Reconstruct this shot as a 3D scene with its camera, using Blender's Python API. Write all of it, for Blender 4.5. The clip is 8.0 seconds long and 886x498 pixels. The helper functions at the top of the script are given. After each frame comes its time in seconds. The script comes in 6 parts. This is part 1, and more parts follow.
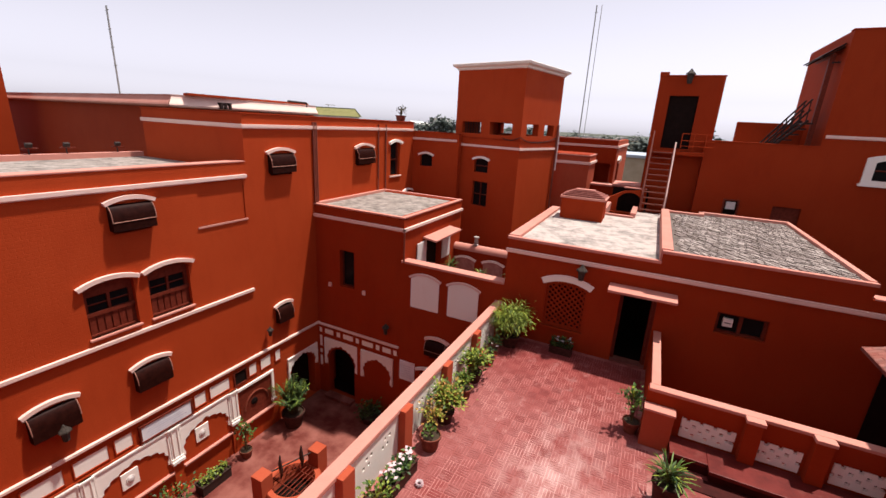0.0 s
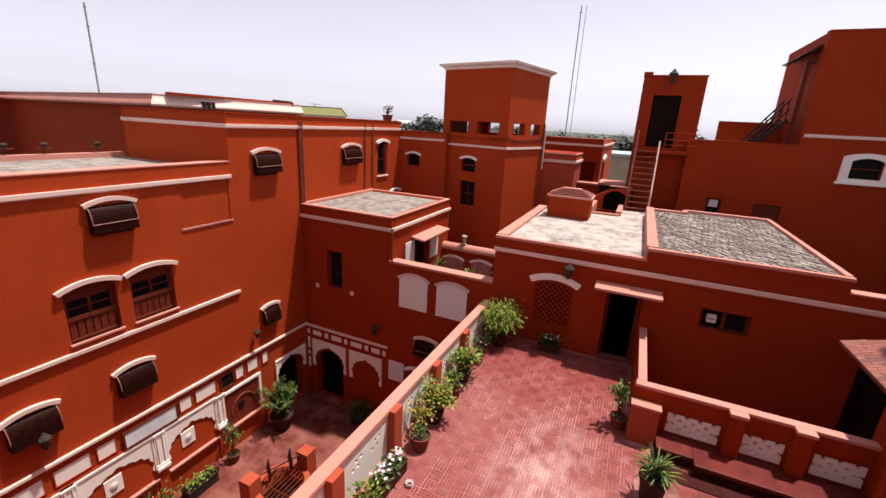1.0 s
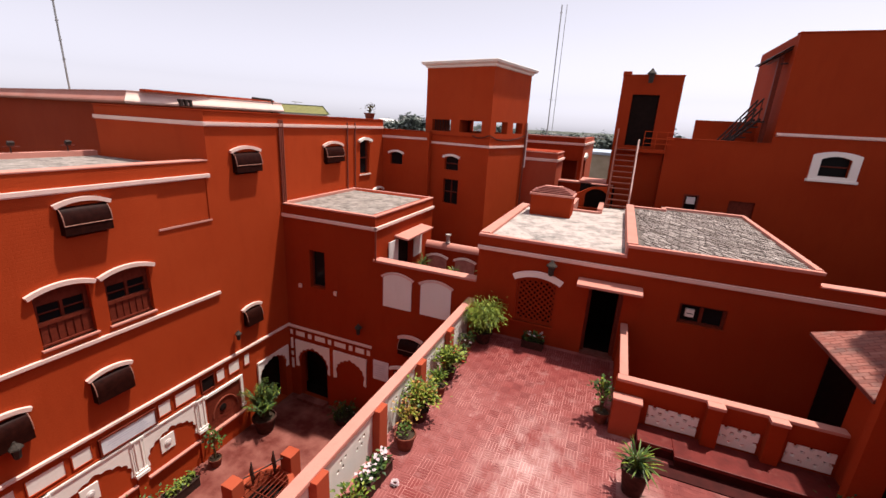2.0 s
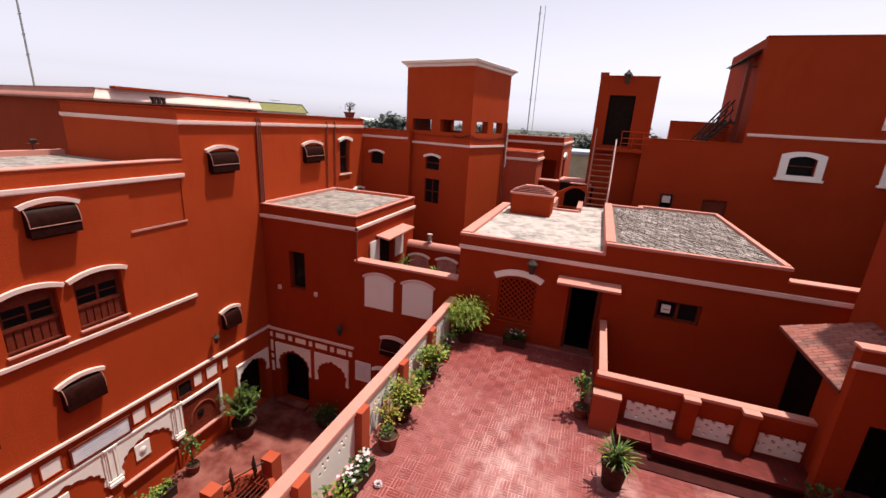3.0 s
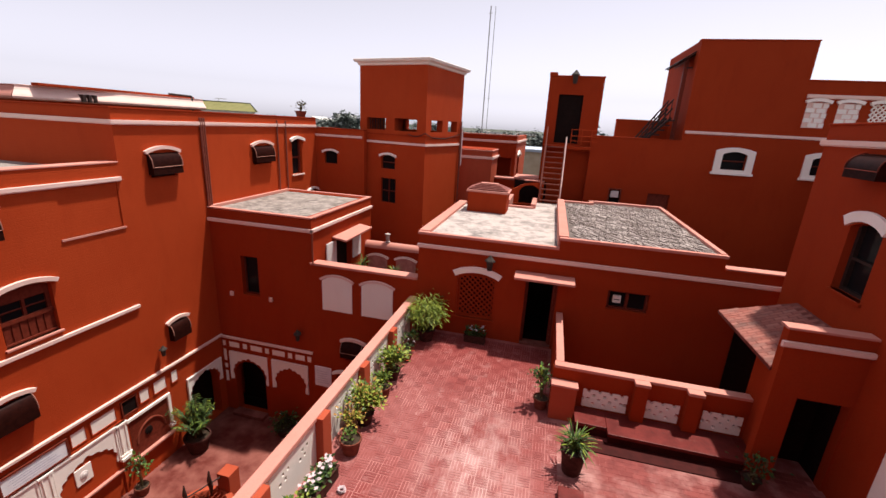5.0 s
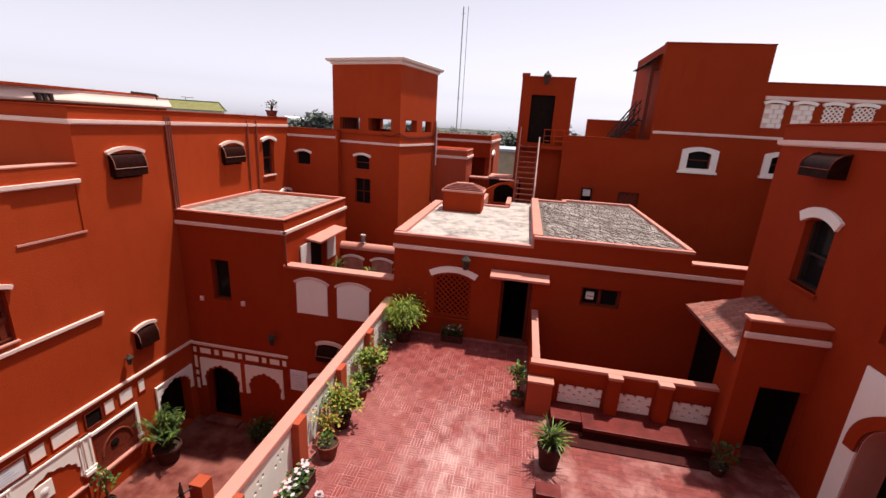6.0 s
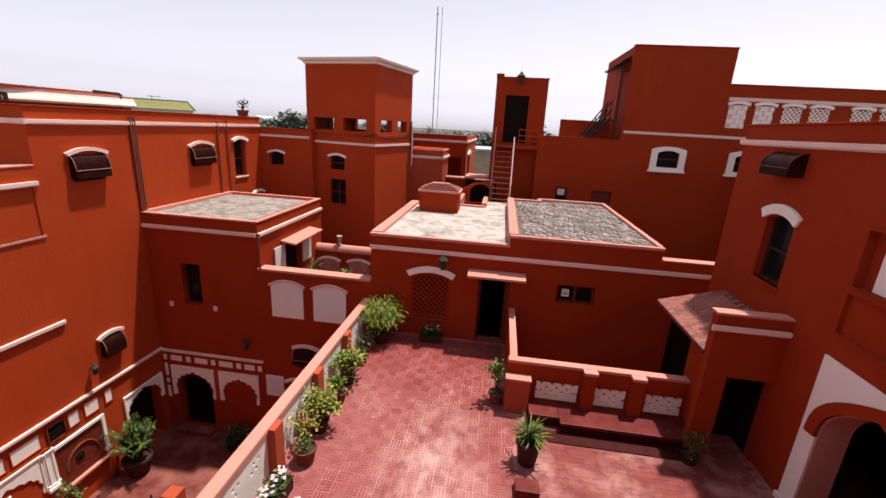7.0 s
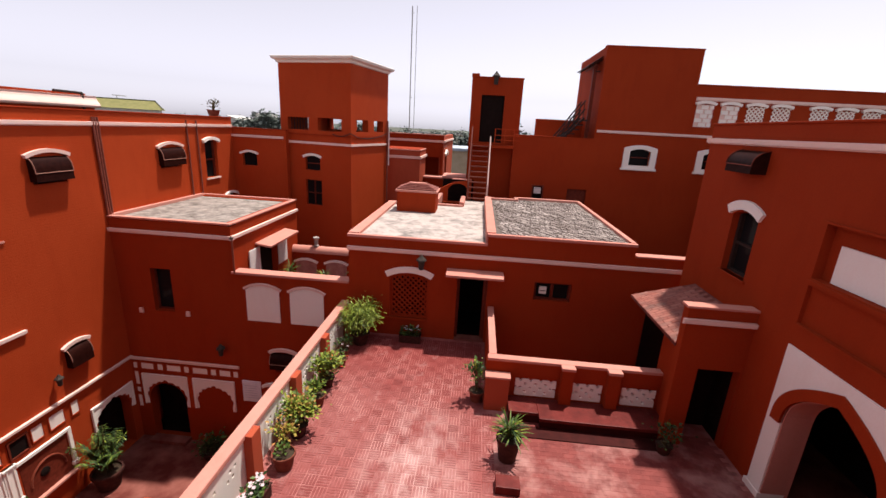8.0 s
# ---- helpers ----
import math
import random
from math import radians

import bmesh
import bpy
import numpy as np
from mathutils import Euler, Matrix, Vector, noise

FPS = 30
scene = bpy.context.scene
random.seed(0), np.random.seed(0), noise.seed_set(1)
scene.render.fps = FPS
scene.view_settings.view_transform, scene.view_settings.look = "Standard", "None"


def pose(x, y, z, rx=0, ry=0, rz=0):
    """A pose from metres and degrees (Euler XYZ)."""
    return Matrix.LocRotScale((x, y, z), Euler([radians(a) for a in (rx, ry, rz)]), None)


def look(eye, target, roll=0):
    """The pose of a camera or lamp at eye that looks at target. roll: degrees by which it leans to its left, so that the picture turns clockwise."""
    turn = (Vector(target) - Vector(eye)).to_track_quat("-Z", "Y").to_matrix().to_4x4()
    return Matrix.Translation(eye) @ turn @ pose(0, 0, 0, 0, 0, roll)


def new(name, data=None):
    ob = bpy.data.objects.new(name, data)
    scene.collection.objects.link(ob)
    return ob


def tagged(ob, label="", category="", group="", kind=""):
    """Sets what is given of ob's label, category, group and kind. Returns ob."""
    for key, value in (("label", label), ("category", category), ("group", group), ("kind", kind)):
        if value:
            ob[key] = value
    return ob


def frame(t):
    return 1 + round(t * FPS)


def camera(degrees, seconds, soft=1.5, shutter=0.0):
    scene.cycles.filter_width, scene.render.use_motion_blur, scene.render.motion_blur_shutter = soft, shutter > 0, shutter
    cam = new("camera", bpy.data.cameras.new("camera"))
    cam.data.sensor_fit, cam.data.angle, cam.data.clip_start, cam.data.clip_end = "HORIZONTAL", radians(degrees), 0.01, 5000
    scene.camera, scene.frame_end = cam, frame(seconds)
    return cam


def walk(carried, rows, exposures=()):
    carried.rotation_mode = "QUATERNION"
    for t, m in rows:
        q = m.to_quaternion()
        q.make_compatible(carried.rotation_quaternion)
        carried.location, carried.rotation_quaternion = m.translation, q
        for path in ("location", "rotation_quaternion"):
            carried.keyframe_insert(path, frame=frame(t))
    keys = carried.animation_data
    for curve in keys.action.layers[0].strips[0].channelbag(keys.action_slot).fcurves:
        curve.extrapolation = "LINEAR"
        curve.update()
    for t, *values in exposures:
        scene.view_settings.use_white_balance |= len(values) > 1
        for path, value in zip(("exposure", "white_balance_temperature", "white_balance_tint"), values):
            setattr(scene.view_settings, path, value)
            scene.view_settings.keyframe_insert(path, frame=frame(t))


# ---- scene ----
cam = camera(92.92, 8.0)
PATH = [
    (0.0, pose(-0.074, -0.015, 6.183, 73.401, -2.969, 26.591)),
    (0.5, pose(-0.071, -0.012, 6.184, 73.426, -2.849, 25.706)),
    (1.0, pose(-0.068, -0.009, 6.186, 73.407, -2.916, 24.922)),
    (1.5, pose(-0.064, -0.007, 6.187, 73.340, -2.943, 23.870)),
    (3.0, pose(-0.045, 0.000, 6.191, 73.374, -3.249, 20.199)),
    (3.5, pose(-0.038, 0.002, 6.193, 73.385, -3.262, 18.901)),
    (4.0, pose(-0.029, 0.004, 6.195, 73.394, -3.186, 17.445)),
    (4.5, pose(-0.019, 0.006, 6.197, 73.466, -3.093, 15.993)),
    (6.0, pose(0.015, 0.011, 6.205, 73.680, -3.121, 11.109)),
    (6.5, pose(0.029, 0.012, 6.207, 73.812, -3.149, 9.592)),
    (7.0, pose(0.043, 0.013, 6.210, 73.852, -3.135, 7.997)),
    (7.5, pose(0.058, 0.014, 6.213, 73.912, -3.062, 6.530)),
    (8.0, pose(0.074, 0.015, 6.217, 73.948, -2.998, 5.007)),
]
walk(cam, PATH)

# ---- world, sun, exposure ----
scene.view_settings.exposure = 0.35
world = bpy.data.worlds.new("world")
scene.world = world
world.use_nodes = True
wn = world.node_tree.nodes
sky = wn.new("ShaderNodeTexSky")
sky.sky_type = "NISHITA"
sky.sun_disc = False
SUN_WAY = Vector((-0.225, -0.24, -1.0)).normalized()
sky.sun_elevation = math.asin(-SUN_WAY.z)
sky.sun_rotation = math.atan2(-SUN_WAY.x, -SUN_WAY.y)
sky.air_density = 0.9
sky.dust_density = 0.75
sky.ozone_density = 0.0
pale = wn.new("ShaderNodeHueSaturation")
pale.inputs["Saturation"].default_value = 0.07
world.node_tree.links.new(sky.outputs[0], pale.inputs["Color"])
wn["Background"].inputs["Strength"].default_value = 0.127
tint = wn.new("ShaderNodeMix")
tint.data_type = "RGBA"
tint.blend_type = "MULTIPLY"
tint.inputs["Factor"].default_value = 1.0
tint.inputs["B"].default_value = (0.97, 0.937, 1.06, 1)
world.node_tree.links.new(pale.outputs[0], tint.inputs["A"])
world.node_tree.links.new(tint.outputs["Result"], wn["Background"].inputs["Color"])
sun = new("sun", bpy.data.lights.new("sun", "SUN"))
sun.data.energy = 4.8
sun.data.angle = radians(2.0)
sun.data.color = (1.0, 0.93, 0.84)
sun.matrix_world = look((20, 15, 60), Vector((20, 15, 60)) + SUN_WAY)

# ---- materials ----


class Mat:
    """A small builder of node materials in world-size coordinates."""

    def __init__(self, name, rough=0.8, metal=0.0):
        self.m = bpy.data.materials.new(name)
        self.m.use_nodes = True
        self.t = self.m.node_tree
        self.b = self.t.nodes["Principled BSDF"]
        self.b.inputs["Roughness"].default_value = rough
        self.b.inputs["Metallic"].default_value = metal
        self.b.inputs["Specular IOR Level"].default_value = 0.5 if rough < 0.6 else 0.22
        self.pos = self.t.nodes.new("ShaderNodeNewGeometry").outputs["Position"]

    def link(self, a, b):
        self.t.links.new(a, b)

    def noise(self, scale, detail=4, stretch=(1, 1, 1), lo=0.35, hi=0.65, rough=0.6):
        mp = self.t.nodes.new("ShaderNodeMapping")
        mp.inputs["Scale"].default_value = stretch
        self.link(self.pos, mp.inputs["Vector"])
        n = self.t.nodes.new("ShaderNodeTexNoise")
        n.inputs["Scale"].default_value = scale
        n.inputs["Detail"].default_value = detail
        n.inputs["Roughness"].default_value = rough
        self.link(mp.outputs[0], n.inputs["Vector"])
        r = self.t.nodes.new("ShaderNodeMapRange")
        r.inputs["From Min"].default_value = lo
        r.inputs["From Max"].default_value = hi
        self.link(n.outputs["Fac"], r.inputs["Value"])
        return r.outputs[0]

    def mix(self, fac, a, b):
        n = self.t.nodes.new("ShaderNodeMix")
        n.data_type = "RGBA"
        for key, v in (("Factor", fac), ("A", a), ("B", b)):
            if isinstance(v, (int, float)):
                n.inputs[key].default_value = v
            elif isinstance(v, tuple):
                n.inputs[key].default_value = (*v, 1)
            else:
                self.link(v, n.inputs[key])
        return n.outputs["Result"]

    def along_y(self, y0, y1):
        """A factor that runs from 0 at y0 to 1 at y1."""
        s = self.t.nodes.new("ShaderNodeSeparateXYZ")
        self.link(self.pos, s.inputs[0])
        r = self.t.nodes.new("ShaderNodeMapRange")
        r.inputs["From Min"].default_value = y0
        r.inputs["From Max"].default_value = y1
        self.link(s.outputs[1], r.inputs["Value"])
        return r.outputs[0]

    def patch(self, x, y, rx, ry):
        """A soft-edged oval stain: 1 inside, 0 outside."""
        mp = self.t.nodes.new("ShaderNodeMapping")
        mp.inputs["Location"].default_value = (-x / rx, -y / ry, 0)
        mp.inputs["Scale"].default_value = (1 / rx, 1 / ry, 0)
        self.link(self.pos, mp.inputs["Vector"])
        n = self.t.nodes.new("ShaderNodeVectorMath")
        n.operation = "LENGTH"
        self.link(mp.outputs[0], n.inputs[0])
        r = self.t.nodes.new("ShaderNodeMapRange")
        r.inputs["From Min"].default_value = 1.0
        r.inputs["From Max"].default_value = 0.15
        self.link(n.outputs["Value"], r.inputs["Value"])
        return r.outputs[0]

    def times(self, a, k):
        n = self.t.nodes.new("ShaderNodeMath")
        n.operation = "MULTIPLY"
        self.link(a, n.inputs[0])
        if isinstance(k, (int, float)):
            n.inputs[1].default_value = k
        else:
            self.link(k, n.inputs[1])
        return n.outputs[0]

    def random(self, lo=0.0, hi=1.0, island=False):
        if island:
            o = self.t.nodes.new("ShaderNodeNewGeometry").outputs["Random Per Island"]
        else:
            o = self.t.nodes.new("ShaderNodeObjectInfo").outputs["Random"]
        r = self.t.nodes.new("ShaderNodeMapRange")
        r.inputs["To Min"].default_value, r.inputs["To Max"].default_value = lo, hi
        self.link(o, r.inputs["Value"])
        return r.outputs[0]

    def colour(self, c):
        if isinstance(c, tuple):
            self.b.inputs["Base Color"].default_value = (*c, 1)
        else:
            self.link(c, self.b.inputs["Base Color"])
        return self

    def bump(self, h, strength=0.3, dist=0.01):
        n = self.t.nodes.new("ShaderNodeBump")
        n.inputs["Strength"].default_value = strength
        n.inputs["Distance"].default_value = dist
        self.link(h, n.inputs["Height"])
        old = self.b.inputs["Normal"].links
        if old:
            self.link(old[0].from_socket, n.inputs["Normal"])
        self.link(n.outputs[0], self.b.inputs["Normal"])
        return self

    def courses(self, w=0.23, h=0.075):
        """Brick courses under the paint, for walls that run along x or y."""
        s = self.t.nodes.new("ShaderNodeSeparateXYZ")
        self.link(self.pos, s.inputs[0])
        a = self.t.nodes.new("ShaderNodeMath")
        self.link(s.outputs[0], a.inputs[0])
        self.link(s.outputs[1], a.inputs[1])
        c = self.t.nodes.new("ShaderNodeCombineXYZ")
        self.link(a.outputs[0], c.inputs[0])
        self.link(s.outputs[2], c.inputs[1])
        b = self.t.nodes.new("ShaderNodeTexBrick")
        b.inputs["Scale"].default_value = 1
        b.inputs["Brick Width"].default_value = w
        b.inputs["Row Height"].default_value = h
        b.inputs["Mortar Size"].default_value = 0.008
        b.inputs["Mortar Smooth"].default_value = 0.6
        b.inputs["Color1"].default_value = b.inputs["Color2"].default_value = (1, 1, 1, 1)
        b.inputs["Mortar"].default_value = (0, 0, 0, 1)
        self.link(c.outputs[0], b.inputs["Vector"])
        return b.outputs["Color"]


def painted(name, c, worn, dark, brick=0.35, rough=0.75):
    m = Mat(name, rough)
    m.b.inputs["Specular IOR Level"].default_value = 0.07
    k = m.mix(m.times(m.noise(0.45, 5), 0.55), c, worn)
    k = m.mix(m.times(m.noise(1.3, 6, (2, 2, 0.6), 0.5, 0.85), 0.35), k, dark)
    k = m.mix(m.times(m.noise(28, 3, (1, 1, 1), 0.4, 0.9), 0.25), k, dark)
    m.colour(k)
    m.bump(m.noise(35, 4, (1, 1, 1), 0.2, 0.8), 0.25, 0.006)
    if brick:
        m.bump(m.courses(), brick, 0.006)
    return m.m


# Wall red in two depths; sun and shade are partly in the colour.
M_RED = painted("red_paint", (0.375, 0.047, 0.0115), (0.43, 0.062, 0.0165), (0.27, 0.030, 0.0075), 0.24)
M_REDS = painted("shade_deepened_red_plaster", (0.285, 0.031, 0.0072), (0.335, 0.043, 0.0106), (0.19, 0.0165, 0.0043), 0)
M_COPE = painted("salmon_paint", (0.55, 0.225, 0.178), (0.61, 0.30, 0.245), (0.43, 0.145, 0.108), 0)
M_POST = painted("orange_red_paint", (0.38, 0.068, 0.032), (0.44, 0.10, 0.052), (0.26, 0.042, 0.018), 0)
M_TRIM = painted("pale_pink_paint", (0.79, 0.55, 0.48), (0.83, 0.62, 0.55), (0.62, 0.36, 0.30), 0)
M_WHITE = painted("off_white_paint", (0.88, 0.81, 0.75), (0.90, 0.85, 0.80), (0.76, 0.63, 0.56), 0)


def plain(name, c, c2, rough=0.6, metal=0.0, scale=6.0, bump=0.15):
    m = Mat(name, rough, metal)
    m.colour(m.mix(m.noise(scale, 5), c, c2))
    m.bump(m.noise(40, 3, (1, 1, 1), 0.2, 0.8), bump, 0.004)
    return m.m


M_LIMEW = painted("white_limewash", (0.78, 0.72, 0.66), (0.84, 0.79, 0.73), (0.60, 0.50, 0.42), 0)
M_HOOD = plain("brown_sheet_metal", (0.015, 0.0036, 0.0026), (0.027, 0.0068, 0.0048), 0.45, 0.0, 9)
M_HOOD.node_tree.nodes["Principled BSDF"].inputs["Specular IOR Level"].default_value = 0.06
M_EDGE = plain("worn_pale_edging", (0.30, 0.13, 0.095), (0.42, 0.21, 0.16), 0.7, 0, 14)
M_WOOD = plain("dark_red_wood", (0.115, 0.018, 0.009), (0.17, 0.030, 0.016), 0.55, 0, 12)
M_WOOD.node_tree.nodes["Principled BSDF"].inputs["Specular IOR Level"].default_value = 0.15
# Near-black; mostly shade painted into doorways, rooms and gaps.
M_DARK = plain("near_black_shade_and_paint", (0.009, 0.005, 0.004), (0.014, 0.007, 0.006), 0.95)
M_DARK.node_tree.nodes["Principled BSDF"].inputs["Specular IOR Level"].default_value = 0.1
M_IRON = plain("dark_iron", (0.022, 0.013, 0.011), (0.045, 0.024, 0.02), 0.6, 0.1, 20)
M_RUST = plain("red_painted_iron", (0.16, 0.035, 0.02), (0.24, 0.06, 0.035), 0.55, 0.1, 14)
M_LAMP = plain("brown_grey_metal", (0.03, 0.022, 0.018), (0.06, 0.046, 0.038), 0.7, 0.0, 20)
M_POT = plain("terracotta_pot", (0.13, 0.032, 0.02), (0.20, 0.06, 0.036), 0.85, 0, 9)
M_DPOT = plain("dark_brown_pot", (0.035, 0.010, 0.008), (0.07, 0.022, 0.016), 0.8, 0, 9)
M_SOIL = plain("dark_soil", (0.035, 0.022, 0.014), (0.06, 0.04, 0.025), 0.95, 0, 30, 0.6)
M_GRILL = plain("grey_steel", (0.28, 0.27, 0.26), (0.4, 0.38, 0.36), 0.4, 0.7, 15)
M_PIPE = plain("brown_red_pipe", (0.17, 0.03, 0.016), (0.23, 0.05, 0.025), 0.5, 0, 8)
M_GLASS = Mat("window_glass", 0.12).colour((0.012, 0.011, 0.012)).m
M_GLASS.node_tree.nodes["Principled BSDF"].inputs["Specular IOR Level"].default_value = 0.06
M_CURT = plain("pale_shutter_paint", (0.62, 0.56, 0.54), (0.72, 0.66, 0.64), 0.6)


def leaf(name, a, b, rough=0.45):
    m = Mat(name, rough)
    m.colour(m.mix(m.random(0, 1, True), a, b))
    m.b.inputs["Specular IOR Level"].default_value = 0.2
    return m.m


M_LEAF = leaf("mid_green_leaf", (0.045, 0.085, 0.016), (0.115, 0.165, 0.032))
M_LIME = leaf("yellow_green_leaf", (0.14, 0.195, 0.022), (0.27, 0.30, 0.045))
M_YELL = leaf("yellowed_leaf", (0.30, 0.24, 0.05), (0.42, 0.20, 0.06))
M_DEEP = leaf("deep_green_leaf", (0.018, 0.040, 0.012), (0.045, 0.075, 0.022))
M_FLOW = leaf("white_petal", (0.50, 0.43, 0.43), (0.64, 0.46, 0.49))
M_PINKF = leaf("red_petal", (0.5, 0.05, 0.03), (0.6, 0.12, 0.05))
M_STEM = plain("green_brown_stem", (0.07, 0.06, 0.025), (0.11, 0.08, 0.035), 0.8)

mt = Mat("red_cement_tile", 0.6)
k = mt.mix(mt.random(0.0, 0.9), (0.165, 0.024, 0.022), (0.225, 0.038, 0.034))
k = mt.mix(mt.times(mt.times(mt.noise(0.42, 7, (1.1, 0.7, 1), 0.36, 0.66), 0.8), mt.along_y(10.6, 6.6)), k, (0.41, 0.17, 0.158))
k = mt.mix(mt.times(mt.noise(3.4, 7, (1, 1, 1), 0.56, 0.74), 0.55), k, (0.50, 0.27, 0.25))
k = mt.mix(mt.times(mt.noise(11, 6, (1, 1, 1), 0.5, 0.85), 0.55), k, (0.12, 0.018, 0.016))
k = mt.mix(mt.times(mt.times(mt.noise(2.4, 8, (1.3, 0.7, 1), 0.36, 0.62), mt.patch(-0.75, 6.3, 1.2, 2.6)), 0.7), k, (0.52, 0.31, 0.29))
k = mt.mix(mt.times(mt.noise(1.1, 7, (1, 1, 1), 0.54, 0.70), 0.55), k, (0.165, 0.024, 0.022))
mt.colour(k)
mt.bump(mt.noise(30, 4), 0.25, 0.004)
M_TILE = mt.m
mt = Mat("worn_tile_joint", 0.85)
k = mt.mix(mt.times(mt.noise(0.8, 6, (1, 1, 1), 0.3, 0.65), mt.along_y(12.4, 8.8)), (0.30, 0.082, 0.073), (0.50, 0.235, 0.215))
k = mt.mix(mt.times(mt.noise(5, 6, (1, 1, 1), 0.42, 0.72), 0.75), k, (0.23, 0.050, 0.044))
k = mt.mix(mt.times(mt.noise(0.9, 7, (1, 1, 1), 0.46, 0.62), 0.85), k, (0.225, 0.045, 0.040))
mt.colour(mt.mix(mt.times(mt.times(mt.noise(2.4, 8, (1.3, 0.7, 1), 0.36, 0.62), mt.patch(-0.75, 6.3, 1.25, 2.6)), 0.85), k, (0.58, 0.385, 0.36)))
M_JOINT = mt.m
mt = Mat("polished_red_cement", 0.5)
mt.b.inputs["Specular IOR Level"].default_value = 0.2
k = mt.mix(mt.noise(2.2, 6), (0.090, 0.0085, 0.0068), (0.165, 0.021, 0.017))
k = mt.mix(mt.times(mt.noise(4.5, 7, (1, 1, 1), 0.58, 0.76), 0.5), k, (0.26, 0.075, 0.062))
k = mt.mix(mt.times(mt.noise(9, 5, (1, 1, 1), 0.55, 0.8), 0.7), k, (0.05, 0.007, 0.006))
mt.colour(k)
mt.bump(mt.noise(22, 5), 0.3, 0.006)
M_SEAT = mt.m
# Red cement darkened so the colour carries the shade below the seat.
M_DEEPRED = plain("shade_darkened_red_cement", (0.032, 0.0042, 0.0036), (0.058, 0.008, 0.0066), 0.7, 0, 3)
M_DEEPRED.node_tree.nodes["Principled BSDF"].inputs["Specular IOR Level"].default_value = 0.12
M_SLAT = plain("weathered_red_slat", (0.20, 0.055, 0.045), (0.30, 0.11, 0.09), 0.8, 0, 8)
M_NICHE = plain("dull_pink_niche", (0.33, 0.16, 0.14), (0.45, 0.25, 0.22), 0.85, 0, 5)
M_CFLOOR = plain("red_court_floor", (0.115, 0.020, 0.014), (0.25, 0.085, 0.066), 0.75, 0, 1.3)

mt = Mat("weathered_roof_screed", 0.9)
k = mt.mix(mt.noise(2.1, 11, (1, 1, 1), 0.44, 0.66, 0.70), (0.50, 0.42, 0.385), (0.17, 0.15, 0.14))
k = mt.mix(mt.times(mt.noise(0.5, 6, (1, 1, 1), 0.52, 0.7), 0.7), k, (0.53, 0.45, 0.41))
k = mt.mix(mt.times(mt.noise(12, 5, (1, 1, 1), 0.5, 0.8), 0.5), k, (0.18, 0.15, 0.13))
mt.colour(k)
mt.bump(mt.noise(18, 5), 0.3, 0.01)
M_SCREED = mt.m
mt = Mat("grey_roof_screed", 0.92)
k = mt.mix(mt.noise(3.4, 11, (1, 1, 1), 0.40, 0.64, 0.7), (0.37, 0.315, 0.285), (0.13, 0.108, 0.096))
k = mt.mix(mt.noise(0.5, 5, (1, 1, 1), 0.5, 0.75), k, (0.42, 0.35, 0.31))
k = mt.mix(mt.times(mt.noise(14, 5, (1, 1, 1), 0.5, 0.75), 0.6), k, (0.10, 0.085, 0.075))
mt.colour(k)
mt.bump(mt.noise(18, 5), 0.4, 0.012)
M_GREY = mt.m
mt = Mat("grey_roof_brick", 0.9)
k = mt.mix(mt.random(0, 1, True), (0.15, 0.118, 0.108), (0.44, 0.37, 0.34))
k = mt.mix(mt.noise(1.2, 6, (1, 1, 1), 0.45, 0.7), k, (0.15, 0.11, 0.10))
mt.colour(k)
mt.bump(mt.noise(25, 4), 0.3, 0.008)
M_RBRICK = mt.m
M_RJOINT = plain("pale_roof_mortar", (0.10, 0.08, 0.072), (0.18, 0.145, 0.13), 0.95, 0, 3)
mt = Mat("city_ground", 0.95)
k = mt.mix(mt.noise(0.02, 6), (0.06, 0.075, 0.052), (0.12, 0.115, 0.095))
mt.colour(k)
M_GROUND = mt.m

# ---- mesh helpers ----
W = {}


def thing(name, label, category, at=(0, 0, 0), group="", kind=""):
    e = new(name)
    e.location = at
    e.empty_display_size = 0.2
    W[e] = Matrix.Translation(at)
    return tagged(e, label, category, group, kind)


def part(name, bm, material, parent=None, label="", smooth=False):
    me = bpy.data.meshes.new(name)
    bmesh.ops.recalc_face_normals(bm, faces=bm.faces)
    bm.to_mesh(me)
    bm.free()
    for m in material if isinstance(material, (list, tuple)) else (material,):
        me.materials.append(m)
    if smooth:
        for p in me.polygons:
            p.use_smooth = True
        me.set_sharp_from_angle(angle=radians(40))
    ob = new(name, me)
    if parent is not None:
        ob.parent = parent
        ob.matrix_parent_inverse = W.get(parent, Matrix()).inverted()
    if label:
        ob["label"] = label
    return ob


def solid(name, bm, material, label, category, kind="structure", smooth=False):
    return tagged(part(name, bm, material, None, "", smooth), label, category, "", kind)


def box(bm, x0, x1, y0, y1, z0, z1, bevel=0.0):
    vs = [bm.verts.new((x, y, z)) for x in (x0, x1) for y in (y0, y1) for z in (z0, z1)]
    fs = []
    for q in ((0, 1, 3, 2), (4, 6, 7, 5), (0, 4, 5, 1), (2, 3, 7, 6), (0, 2, 6, 4), (1, 5, 7, 3)):
        fs.append(bm.faces.new([vs[i] for i in q]))
    if bevel:
        es = list({e for f in fs for e in f.edges})
        bmesh.ops.bevel(bm, geom=es, offset=bevel, segments=2, profile=0.6, affect="EDGES")
    return fs


def boxes(*rows, bevel=0.0):
    bm = bmesh.new()
    for r in rows:
        box(bm, *r, bevel=bevel)
    return bm


